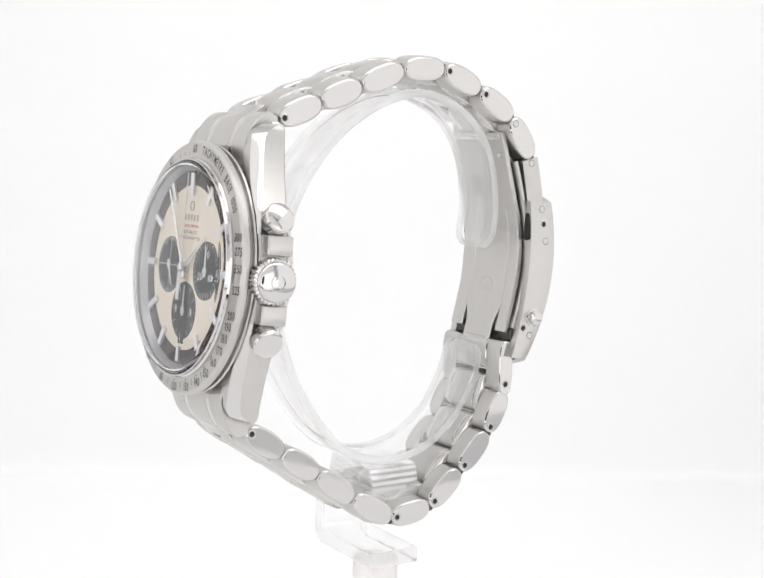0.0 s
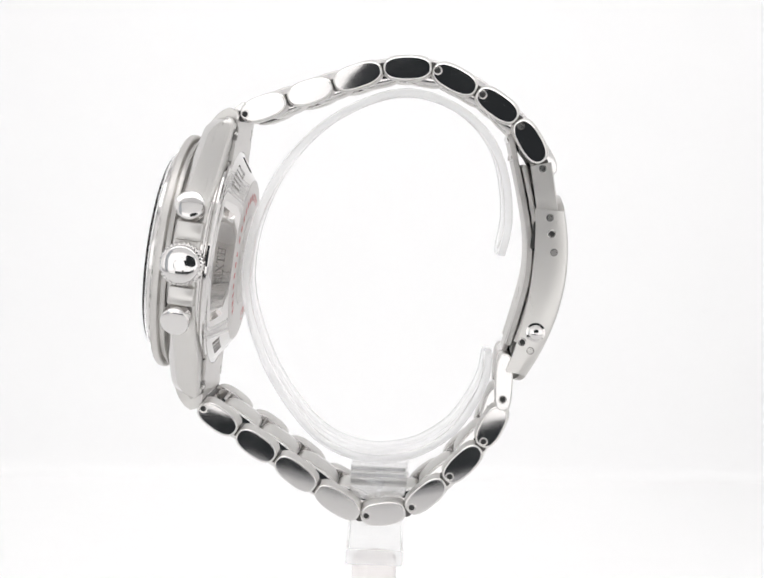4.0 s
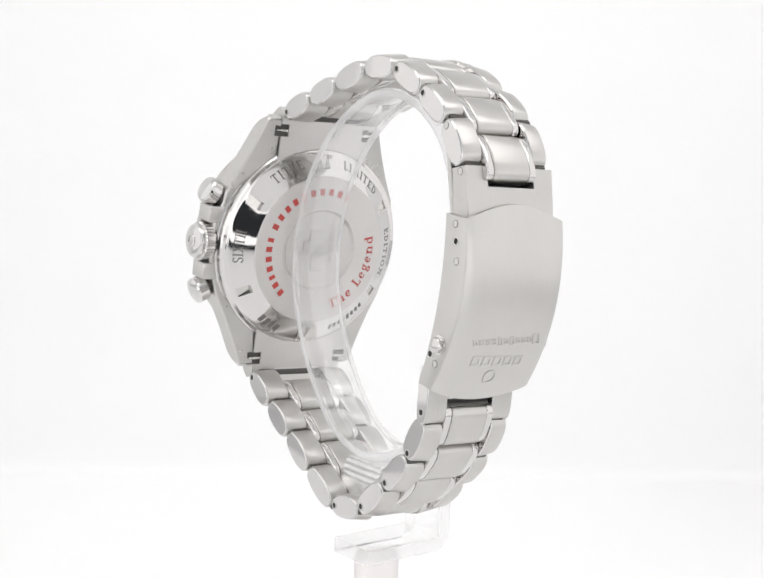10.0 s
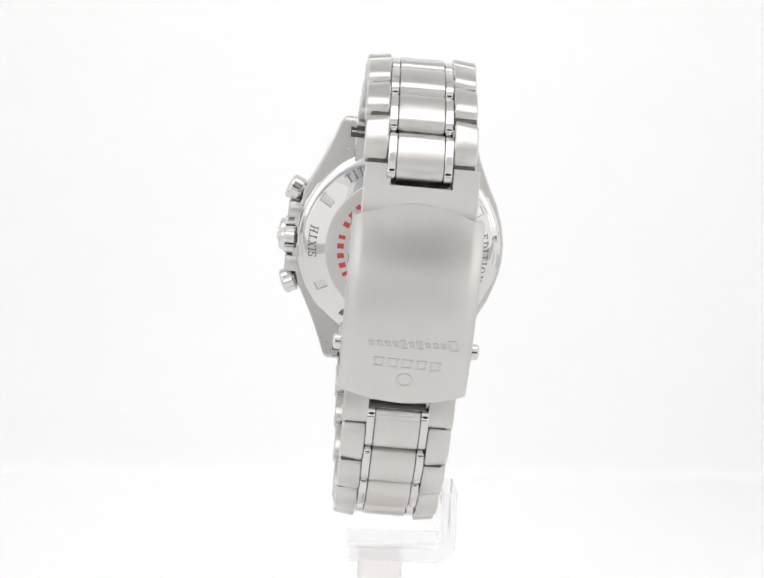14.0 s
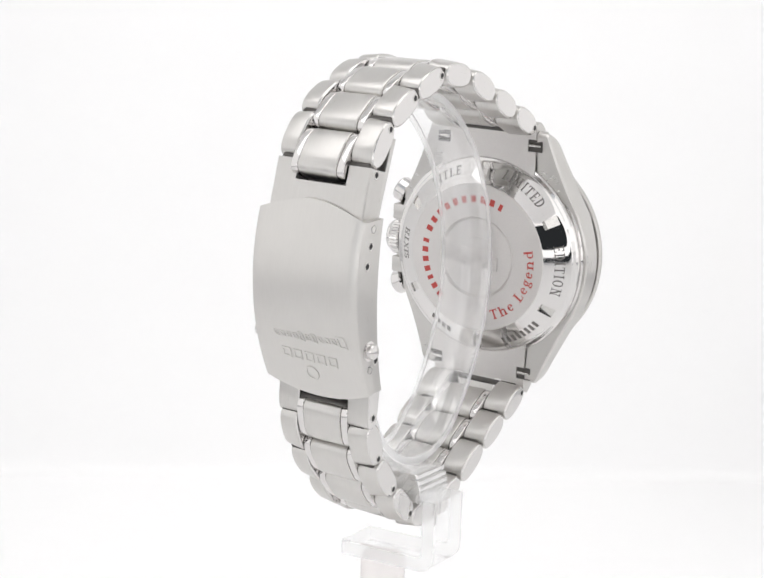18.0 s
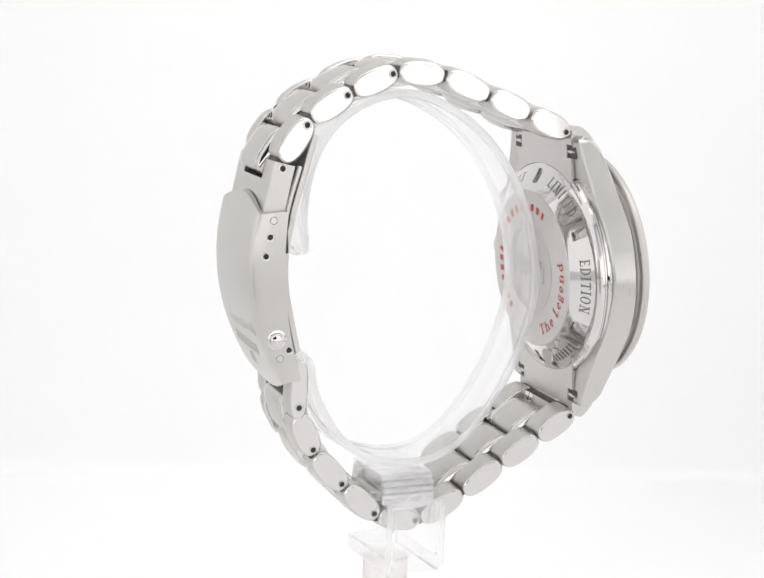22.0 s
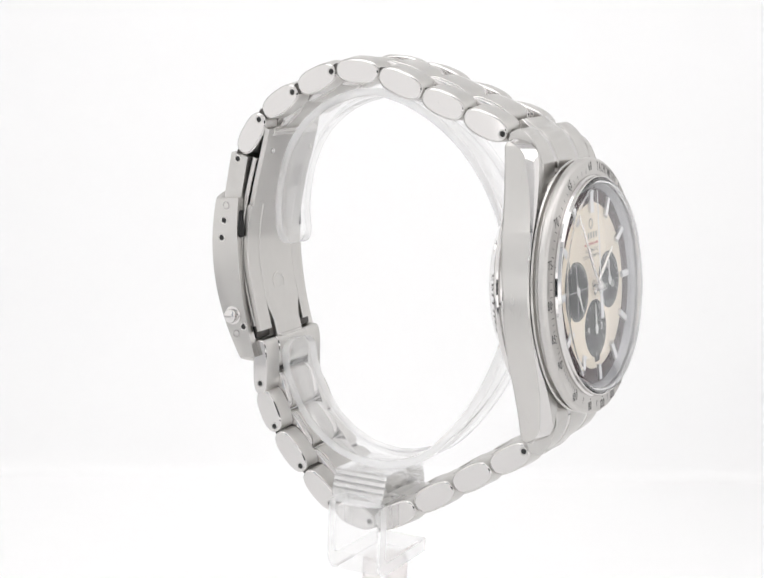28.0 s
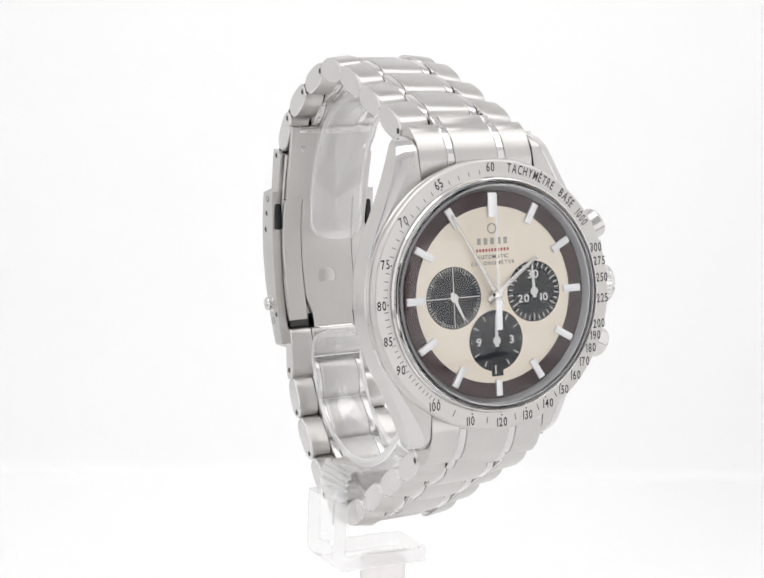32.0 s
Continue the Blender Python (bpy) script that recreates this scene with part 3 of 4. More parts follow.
def crystal():
    """An even shell: upright wall, rounded shoulder, shallow dome."""
    def shell(off):
        pts = [(16.5 - off, 0.0), (16.5 - off, -1.0)]
        for k in range(1, 7):
            a = radians(15 * k * 0.86)
            pts.append((15.5 + (1.0 - off) * math.cos(a), -1.0 - (1.15 - off * 0.85) * math.sin(a) * 1.05))
        r1, y1 = pts[-1]
        for k in range(1, 13):
            r = r1 * (1 - k / 12)
            pts.append((r, y1 - 1.35 * (1 - (r / r1) ** 2)))
        return pts
    bm = bmesh.new()
    lathe(bm, shell(0) + list(reversed(shell(0.6))), 144, close=True)
    ob = part("crystal", bm, CRYSTAL, watch, "clear domed crystal", 50)
    ob.visible_shadow = False
    return ob


crystal()


def stick(parent, name, mat, cx, cz, ang, r0, r1, w0, w1, y, thick, label="", ridge=0.0):
    """A flat tapered bar on the dial from r0 to r1 at a clock angle in degrees."""
    bm = bmesh.new()
    a = radians(ang)
    d, p = Vector((math.sin(a), math.cos(a))), Vector((math.cos(a), -math.sin(a)))
    c = Vector((cx, cz))
    loops = []
    for r, w in ((r0, w0), (r1, w1)):
        m = c + d * r
        loops.append([(m + p * w / 2, y), (m, y - ridge), (m - p * w / 2, y), (m - p * w / 2, y + thick), (m + p * w / 2, y + thick)])
    loft(bm, [[(q.x, yy, q.y) for q, yy in l] for l in loops])
    return part(name, bm, mat, parent, label, 20)


def dial_furniture():
    for h in range(12):
        ang = h * 30
        if h in (3, 9):
            stick(dial_ob, "hour_marker", RHODIUM, 0, 0, ang, 11.6, 14.4, 1.05, 1.05, 0.35, 0.36, "", 0.15)
        elif h == 6:
            stick(dial_ob, "hour_marker", RHODIUM, 0, 0, ang, 12.3, 14.6, 0.95, 0.95, 0.35, 0.36, "", 0.15)
        elif h == 0:
            stick(dial_ob, "hour_marker", RHODIUM, 0, 0, ang, 11.2, 14.7, 1.25, 1.25, 0.35, 0.36, "", 0.15)
        else:
            stick(dial_ob, "hour_marker", RHODIUM, 0, 0, ang, 11.5, 14.6, 1.0, 1.0, 0.35, 0.36, "", 0.15)
    for cx, cz, kind in ((-6.65, 0, 9), (6.65, 0, 3), (0, -6.65, 6)):
        bm = bmesh.new()
        lathe(bm, [(0, 0.775), (4.35, 0.775), (4.4, 0.75), (4.45, 0.78), (4.45, 0.79), (0, 0.79)], 64, cx, cz)
        sub = part("subdial", bm, BLACK_DIAL, dial_ob, "black recessed subdial", 20)
        if kind == 9:
            for k in range(60):
                long = k % 5 == 0
                stick(sub, "tick", WHITE_INK, cx, cz, k * 6, 3.55 if long else 3.85, 4.3, 0.13 if long else 0.08, 0.13 if long else 0.08, 0.755, 0.02)
            for k in range(4):
                stick(sub, "cross_line", WHITE_INK, cx, cz, k * 90, 0.5, 4.3, 0.1, 0.1, 0.75, 0.02)
        elif kind == 3:
            for k in range(30):
                stick(sub, "tick", WHITE_INK, cx, cz, k * 12, 3.2 if k % 5 == 0 else 3.55, 4.25, 0.13, 0.13, 0.755, 0.02)
        else:
            for k in range(12):
                if k not in (0, 6):
                    stick(sub, "tick", WHITE_INK, cx, cz, k * 30, 3.3 if k % 3 else 3.9, 4.2, 0.13, 0.13, 0.755, 0.02)
        ang, length = {9: (155, 3.6), 3: (-3, 3.7), 6: (0, 3.9)}[kind]
        hand = stick(sub, "subdial_hand", WHITE_INK, cx, cz, ang, -0.9, length, 0.62, 0.22, 0.55, 0.08)
        bm = bmesh.new()
        lathe(bm, [(0, 0.42), (0.45, 0.45), (0.62, 0.52), (0.62, 0.62), (0, 0.62)], 24, cx, cz)
        part("hub", bm, WHITE_INK, hand)
    # date window
    bm = bmesh.new()
    box(bm, -0.97, 0.97, 0.735, 0.78, -11.8, -9.3, 0.02, 1)
    part("date_window", bm, BLACK_DIAL, dial_ob, "black date window")
    stick(watch, "hour_hand", HAND_STEEL, 0, 0, 54.5, -1.6, 8.6, 0.85, 0.5, 0.12, 0.12, "faceted rhodium hour hand", 0.16)
    stick(watch, "minute_hand", HAND_STEEL, 0, 0, -30.5, -1.8, 13.6, 0.75, 0.36, -0.18, 0.12, "faceted rhodium minute hand", 0.16)
    sec = stick(watch, "seconds_hand", RHODIUM, 0, 0, 1.0, -5.0, 14.6, 0.24, 0.16, -0.5, 0.1, "thin chronograph seconds hand")
    stick(sec, "counterweight", RHODIUM, 0, 0, 181.0, 0.3, 5.0, 1.0, 1.0, -0.52, 0.12)
    bm = bmesh.new()
    lathe(bm, [(0, -0.75), (0.5, -0.72), (0.75, -0.6), (0.85, -0.3), (0.85, 0.7), (0, 0.7)], 32)
    part("centre_hub", bm, POLISHED, sec)


dial_furniture()


def crown_and_pushers():
    bm = bmesh.new()
    prof = [(2.3, 18.4), (2.3, 19.2), (3.2, 19.25), (3.42, 19.5), (3.42, 21.1), (3.2, 21.35), (3.02, 21.4)]
    spin_x(bm, prof, 192, 4.4, -0.1, 0, 0.03, 32)
    crown = part("crown", bm, POLISHED, watch, "polished winding crown with a toothed rim", 25)
    bm = bmesh.new()
    # tube coloured dark as the shade behind the crown
    spin_x(bm, [(3.0, 18.4), (3.0, 19.4), (2.6, 19.45)], 48, 4.4, -0.1)
    part("crown_tube", bm, SHADOW_STEEL, crown, "crown tube coloured dark for the recess's shade", 30)
    bm = bmesh.new()
    spin_x(bm, [(3.03, 21.25), (3.03, 21.75), (2.97, 21.98), (2.8, 22.18), (2.5, 22.32), (1.9, 22.44), (1.3, 22.52), (0.7, 22.57), (0.2, 22.58)], 48, 4.4, -0.1)
    part("crown_cap", bm, POLISHED, crown, "smooth domed crown end", 40)
    bm = bmesh.new()
    rings = []
    for k in range(25):
        a = radians(-55 + 290 * k / 24)
        c, q = math.cos(a), math.sin(a)
        rings.append([(x, 4.4 + r * c, -0.1 + r * q) for r, x in ((1.25, 22.4), (1.25, 22.68), (0.9, 22.72), (0.9, 22.4))])
    loft(bm, rings)
    part("crown_emblem", bm, POLISHED, crown, "raised round emblem")
    for s in (1, -1):
        bm = bmesh.new()
        spin_x(bm, [(1.6, 15.0), (1.6, 18.2), (1.55, 19.6), (2.1, 19.65), (2.3, 19.9), (2.35, 21.6), (2.15, 21.95), (1.8, 22.12), (1.2, 22.24), (0.4, 22.3)], 48, 0, 0)
        m = Matrix.Translation((0, 4.5, 0)) @ Matrix.Rotation(radians(-24 * s), 4, "Y") @ Matrix.Translation((1.0, 0, 0))
        bmesh.ops.transform(bm, matrix=m, verts=bm.verts)
        pusher = part("pusher", bm, POLISHED, watch, "polished round chronograph pusher", 25)
        bm = bmesh.new()
        spin_x(bm, [(1.95, 15.5), (2.0, 17.6), (1.95, 17.9), (1.7, 18.0)], 40, 0, 0)
        # stem coloured dark as the shade under the pusher cap
        spin_x(bm, [(1.66, 17.9), (1.66, 19.5)], 40, 0, 0, 1)
        bmesh.ops.transform(bm, matrix=m, verts=bm.verts)
        part("pusher_tube", bm, [SATIN, SHADOW_STEEL], pusher, "steel tube round a stem coloured dark for the gap's shade", 25)
    # crown guard blocks between crown and pushers
    for s in (1, -1):
        bm = bmesh.new()
        box(bm, 17.0, 20.9, 2.9, 7.0, s * 5.1 - 1.5, s * 5.1 + 1.5, 0.3, 3)
        part("crown_guard", bm, BRUSHED_LONG, case_ob, "steel shoulder beside the crown")


crown_and_pushers()


def outer_y(z):
    return 64.5 - 0.0152 * (z - 5) ** 2


def inner_y(z):
    return 59.0 - 0.008 * (z - 4) ** 2


def clasp():
    bm = bmesh.new()
    nu = 28
    W = 9.85

    def section(t, inset):
        """One cross row of the lid at t in 0..1 from its top to its lower end."""
        row = []
        xs = [-1, -1, -1, -0.985, -0.94, -0.8, -0.6, -0.4, -0.2, 0, 0.2, 0.4, 0.6, 0.8, 0.94, 0.985, 1, 1, 1]
        dep = [1, 0.55, 0.14, 0.06, 0.015, 0, 0, 0, 0, 0, 0, 0, 0, 0, 0.015, 0.06, 0.14, 0.55, 1]
        for x, k in zip(xs, dep):
            zt = 15.9 + 2.4 * (1 - abs(x) ** 1.6) if k < 0.5 else 15.9
            zb = -11.2 - 2.1 * (1 - x * x) if k < 0.5 else -11.0
            z = zt + (zb - zt) * t
            yo, yi = outer_y(z), inner_y(z)
            h = yo - yi
            y = yo - h * k + 0.28 * (1 - x * x) * (1 if k < 0.5 else 0)
            row.append((x * (W - inset), y - (0.9 if inset and k < 0.5 else 0), z))
        return row
    outer = [section(i / nu, 0) for i in range(nu + 1)]
    inner = [section(i / nu, 1.5) for i in range(nu + 1)]
    vo = loft(bm, outer, False, False)
    vi = loft(bm, inner, False, False)
    n = len(outer[0])
    for a, b in ((vo[0], vi[0]), (vo[-1], vi[-1])):
        for i in range(n - 1):
            bm.faces.new((a[i], a[i + 1], b[i + 1], b[i]))
    for j in (0, n - 1):
        for i in range(nu):
            bm.faces.new((vo[i][j], vo[i + 1][j], vi[i + 1][j], vi[i][j]))
    bm.normal_update()
    for f in bm.faces:
        if abs(f.normal.x) > 0.75:
            f.material_index = 1
    lid = part("clasp_lid", bm, [COVER_STEEL, BRUSHED_LONG], watch, "curved brushed steel clasp cover with raised marks", 40)
    # plate above the cover, one piece with a notch for the centre link
    bm = bmesh.new()
    line = catmull([Vector((59.4, 23.5)), Vector((60.1, 21.3)), Vector((60.6, 19.6)), Vector((61.55, 16.2)), Vector((62.2, 12.0))], 4)
    cols, notch, thick = (-8.6, -8.42, -4.62, 4.62, 8.42, 8.6), 6, 3.4
    grid = {}
    for i, p in enumerate(line):
        d = (line[min(i + 1, len(line) - 1)] - line[max(i - 1, 0)]).normalized()
        inward = Vector((d.y, -d.x))
        for j, x in enumerate(cols):
            ease = 0.16 if j in (0, 5) else 0.0
            for side, depth in ((0, ease), (1, thick)):
                q = p + inward * depth
                grid[i, j, side] = bm.verts.new((x, q.x, q.y))
    solid = {(i, j) for i in range(len(line) - 1) for j in range(5) if i >= notch or j != 2}
    for i, j in solid:
        for side in (0, 1):
            bm.faces.new([grid[i, j, side], grid[i, j + 1, side], grid[i + 1, j + 1, side], grid[i + 1, j, side]])
        for (di, dj), (e0, e1) in (((-1, 0), ((0, 0), (0, 1))), ((1, 0), ((1, 0), (1, 1))), ((0, -1), ((0, 0), (1, 0))), ((0, 1), ((0, 1), (1, 1)))):
            if (i + di, j + dj) not in solid:
                v0, v1 = (i + e0[0], j + e0[1]), (i + e1[0], j + e1[1])
                bm.faces.new([grid[(*v0, 0)], grid[(*v1, 0)], grid[(*v1, 1)], grid[(*v0, 1)]])
    base = part("clasp_plate", bm, BRUSHED, watch, "brushed clasp end plate with a notch", 30)
    for s in (1, -1):
        pin((58.15, 22.3), (59.1, 19.0), 0, s, s * 8.6, base, s > 0)
        # side holes of the cover
        for y, z in ((60.4, 14.7), (61.1, 12.2), (61.9, 9.3), (59.0, -5.8), (60.5, -7.0)):
            pin((y, z), (y, z - 1), 0, s, s * (W + 0.01), lid, z > 14 or (s > 0 and 9 < z < 10) or z < -6.5)
        bm = bmesh.new()
        xx = s * W
        prof = [(1.5, xx - s * 0.5), (1.55, xx + s * 0.15), (1.2, xx + s * 0.2), (1.2, xx + s * 0.9), (1.1, xx + s * 1.1), (0.7, xx + s * 1.25), (0.2, xx + s * 1.3)]
        spin_x(bm, prof, 32, 60.9, -3.9)
        part("release_button", bm, POLISHED, lid, "round polished release button", 25)
        bm = bmesh.new()
        # black block set in the wall stands in for the slot's shade
        box(bm, *sorted((s * 8.2, s * 9.45)), 58.0, 61.5, 9.2, 13.9, 0.5, 3)
        part("side_slot_shade", bm, HOLE, lid, "black rounded block for the shade of a slot in the side wall", 30)
    # folding blades: one plate slit into a tongue and two side strips
    line = catmull([Vector(p) for p in ((51.9, 26.8), (53.7, 21.8), (55.6, 16.5), (57.4, 10.5), (58.0, 4.5), (57.3, -2.0), (56.2, -8.9))], 8)
    fork = next(i for i, p in enumerate(line) if p.y < 15.0)
    foot = next(i for i, p in enumerate(line) if p.y < -5.9)
    bm = bmesh.new()
    band(bm, line[:fork + 1], -8.1, 7.3, 0.9, 0.12)
    band(bm, line[fork:foot + 1], -8.5, -5.1, 0.9, 0.12)
    band(bm, line[fork:foot + 1], 4.8, 7.4, 0.9, 0.12)
    blade = part("folding_blade", bm, BRUSHED, watch, "curved steel folding blade of the clasp, slit into three strips")

    def neck(z):
        k = min(1.0, max(0.0, (-2.5 - z) / 3.5))
        return 4.88 - 1.0 * k * k * (3 - 2 * k)
    bm = bmesh.new()
    band(bm, [p + Vector((-0.02, 0)) for p in line[fork:]], -4.9, 4.9, 0.9, 0.12, 0, 1, 0.0, None, neck)
    tongue = part("blade_tongue", bm, BRUSHED, blade, "central tongue of the folding blade")
    tongue.location.x = -0.15 * MM
    bm = bmesh.new()
    band(bm, catmull([Vector(p) for p in ((54.75, 22.2), (56.7, 16.9), (58.5, 10.7), (59.15, 4.5), (58.5, -2.0), (57.7, -6.0))], 6), -8.4, 8.2, 0.8, 0.2, 0, 1)
    part("middle_blade", bm, BRUSHED_LONG, blade, "second folding blade")
    for s in (1, -1):
        bm = bmesh.new()
        # dark block put where the pocket lies only in shade
        box(bm, *sorted((s * 4.5, s * 8.1)), 57.5, 58.9, -8.25, -6.1, 0.3, 2)
        part("hinge_pocket_shade", bm, SHADOW_STEEL, blade, "block coloured dark for the shade of a pocket beside the hinge", 30)
    bm = bmesh.new()
    lathe(bm, [(0, 57.6), (1.45, 57.6), (1.58, 57.66), (1.6, 58.2), (0, 58.2)], 32, -0.5, 0.5)
    for v in bm.verts:
        v.co.y += 0.107 * (v.co.z - 0.5)
    rivet = part("rivet", bm, BRUSHED, blade, "flush round rivet")
    bm = bmesh.new()
    lathe(bm, [(1.6, 58.0), (1.6, 57.6), (1.7, 57.6), (1.7, 58.0)], 40, -0.5, 0.5, close=True)
    for v in bm.verts:
        v.co.y += 0.107 * (v.co.z - 0.5)
    part("rivet_groove", bm, SATIN, rivet)
    for x in (-5.9, 5.9):
        bm = bmesh.new()
        lathe(bm, [(0, 52.9), (0.36, 52.9), (0.46, 52.98), (0.46, 53.6), (0, 53.6)], 20, x, 23.2)
        part("hinge_rivet", bm, POLISHED, blade, "small bright rivet head", 25)
    for y, z, w in ((52.7, 26.4, 6.7), (56.6, -8.9, 3.4)):
        bm = bmesh.new()
        spin_x(bm, [(0.7, -w), (0.85, -w + 0.15), (0.85, w - 0.15), (0.7, w)], 24, y, z)
        part("hinge_barrel", bm, SATIN, blade, "round hinge barrel")
    lid.location.x = base.location.x = -0.25 * MM
    return lid


lid_ob = clasp()


# ---- lettering ----
GLYPHS = {}


def glyph(ch):
    """Triangles and width of one character at height 1 (capital), from the built-in font."""
    if ch not in GLYPHS:
        cu = bpy.data.curves.new("glyph", "FONT")
        cu.body, cu.size, cu.resolution_u, cu.offset = ch, 1.0, 3, 0.014
        ob = bpy.data.objects.new("glyph", cu)
        me = bpy.data.meshes.new_from_object(ob)
        vs = [(v.co.x / 0.729, v.co.y / 0.729) for v in me.vertices]
        fs = [tuple(p.vertices) for p in me.polygons]
        bpy.data.objects.remove(ob)
        bpy.data.meshes.remove(me)
        bpy.data.curves.remove(cu)
        x0, x1 = (min(v[0] for v in vs), max(v[0] for v in vs)) if vs else (0, 0.35)
        GLYPHS[ch] = ([(x - x0, y) for x, y in vs], fs, x1 - x0)
    return GLYPHS[ch]


def serif_glyph(ch):
    """A character with thick and thin strokes and slab serifs, from straight strokes and bent ones."""
    quads = []

    def line(x0, y0, x1, y1, w):
        d = Vector((x1 - x0, y1 - y0)).normalized() * (w / 2)
        quads.append([(x0 - d.y, y0 + d.x), (x1 - d.y, y1 + d.x), (x1 + d.y, y1 - d.x), (x0 + d.y, y0 - d.x)])

    def bow(cx, cy, rx, ry, a0, a1, thick, thin, n=14):
        """Part of an oval, thick at its sides and thin at its top and bottom; angles from the right, anticlockwise."""
        pts = []
        for i in range(n + 1):
            a = radians(a0 + (a1 - a0) * i / n)
            k = thin + (thick - thin) * abs(math.cos(a)) ** 1.5
            pts.append(((cx + rx * math.cos(a), cy + ry * math.sin(a)), (cx + (rx - k) * math.cos(a), cy + (ry - min(k, thin * 1.6)) * math.sin(a))))
        for p, q in zip(pts, pts[1:]):
            quads.append([p[0], q[0], q[1], p[1]])

    def foot(x, y, w=0.44):
        line(x - w / 2, y, x + w / 2, y, 0.08)
    t, h = 0.19, 0.09
    if ch in "IHTLEDMNX":
        stems = {"I": [0.22], "H": [0.22, 0.76], "T": [0.42], "L": [0.22], "E": [0.22], "D": [0.22], "M": [0.2, 0.92], "N": [0.2, 0.8], "X": []}[ch]
        for x in stems:
            line(x, 0.04, x, 0.96, h if ch == "N" or (ch == "M" and x < 0.5) else t)
            foot(x, 0.04)
            if ch != "T":
                foot(x, 0.96)
        if ch == "H":
            line(0.22, 0.5, 0.76, 0.5, h)
        elif ch == "T":
            line(0.02, 0.94, 0.82, 0.94, h)
            for x in (0.05, 0.79):
                line(x, 0.94, x, 0.74, h)
        elif ch in "LE":
            line(0.22, 0.05, 0.74, 0.05, h)
            line(0.71, 0.05, 0.71, 0.28, h)
            if ch == "E":
                line(0.22, 0.95, 0.7, 0.95, h)
                line(0.67, 0.95, 0.67, 0.74, h)
                line(0.22, 0.5, 0.55, 0.5, h)
                line(0.53, 0.4, 0.53, 0.6, h)
        elif ch == "D":
            bow(0.3, 0.5, 0.56, 0.5, -90, 90, 0.2, h)
        elif ch == "M":
            line(0.24, 0.96, 0.56, 0.08, t)
            line(0.56, 0.08, 0.9, 0.96, h)
        elif ch == "N":
            line(0.2, 0.96, 0.8, 0.06, t)
        elif ch == "X":
            line(0.14, 0.96, 0.74, 0.04, t)
            line(0.74, 0.96, 0.14, 0.04, h)
            for x in (0.14, 0.74):
                foot(x, 0.04, 0.34), foot(x, 0.96, 0.34)
    elif ch == "O":
        bow(0.44, 0.5, 0.44, 0.52, 0, 360, 0.2, 0.08, 26)
    elif ch == "S":
        bow(0.34, 0.74, 0.32, 0.28, 20, 270, 0.16, 0.1)
        bow(0.36, 0.24, 0.34, 0.28, -160, 90, 0.17, 0.1)
        line(0.64, 0.72, 0.64, 0.96, 0.07), line(0.05, 0.28, 0.05, 0.04, 0.07)
    elif ch in "hn":
        top = 1.0 if ch == "h" else 0.66
        line(0.2, 0.03, 0.2, top, t), line(0.7, 0.03, 0.7, 0.42, t)
        bow(0.48, 0.4, 0.315, 0.28, 0, 150, 0.19, 0.09)
        foot(0.2, 0.03), foot(0.7, 0.03), line(0.0, top - 0.04, 0.2, top - 0.04, 0.08)
    elif ch == "d":
        line(0.58, 0.03, 0.58, 1.0, t), line(0.4, 0.96, 0.58, 0.96, 0.08), line(0.58, 0.04, 0.78, 0.04, 0.08)
        bow(0.33, 0.33, 0.33, 0.35, 40, 320, 0.19, 0.08)
    elif ch == "e":
        bow(0.32, 0.33, 0.32, 0.35, 0, 320, 0.18, 0.08)
        line(0.1, 0.37, 0.6, 0.37, 0.08)
    elif ch == "g":
        bow(0.3, 0.43, 0.27, 0.26, 0, 360, 0.16, 0.08, 20)
        bow(0.33, -0.08, 0.32, 0.2, 0, 360, 0.13, 0.09, 20)
        line(0.12, 0.22, 0.2, 0.1, 0.11), line(0.48, 0.62, 0.66, 0.68, 0.1)
    x0, x1 = min(p[0] for q in quads for p in q), max(p[0] for q in quads for p in q)
    vs = [(x - x0, y) for q in quads for x, y in q]
    return vs, [(4 * i, 4 * i + 1, 4 * i + 2, 4 * i + 3) for i in range(len(quads))], x1 - x0


def block_glyph(w):
    return [(0, 0), (w, 0), (w, 1), (0, 1)], [(0, 1, 2, 3)], w


def lettering(name, text, height, place, mat, parent, label="", gap=0.22, squeeze=1.0, bars=False, length=None, face=glyph):
    """place(u, v) maps millimetres along and across the word to a point; length sets the gaps so that the word fills it."""
    bm = bmesh.new()
    if length:
        wide = [0.35 if ch == " " else (0.62 if ch in "ilrtI1" else 0.82) if bars else face(ch)[2] for ch in text]
        gap = (length / height - sum(wide) * squeeze) / (len(text) - 1)
    items, total = [], 0.0
    for ch in text:
        g = block_glyph(0.62 if ch in "ilrtI1" else 0.82) if bars and ch != " " else glyph(ch) if ch == " " else face(ch)
        items.append((g, total))
        total += (g[2] if ch != " " else 0.35) * squeeze + gap
    total -= gap
    for (vs, fs, w), off in items:
        c = off + w * squeeze / 2 - total / 2
        pts = [bm.verts.new(place(c * height, (x - w / 2) * squeeze * height, (y - 0.5) * height)) for x, y in vs]
        for f in fs:
            try:
                bm.faces.new([pts[i] for i in f])
            except ValueError:
                pass
    return part(name, bm, mat, parent, label, 0)


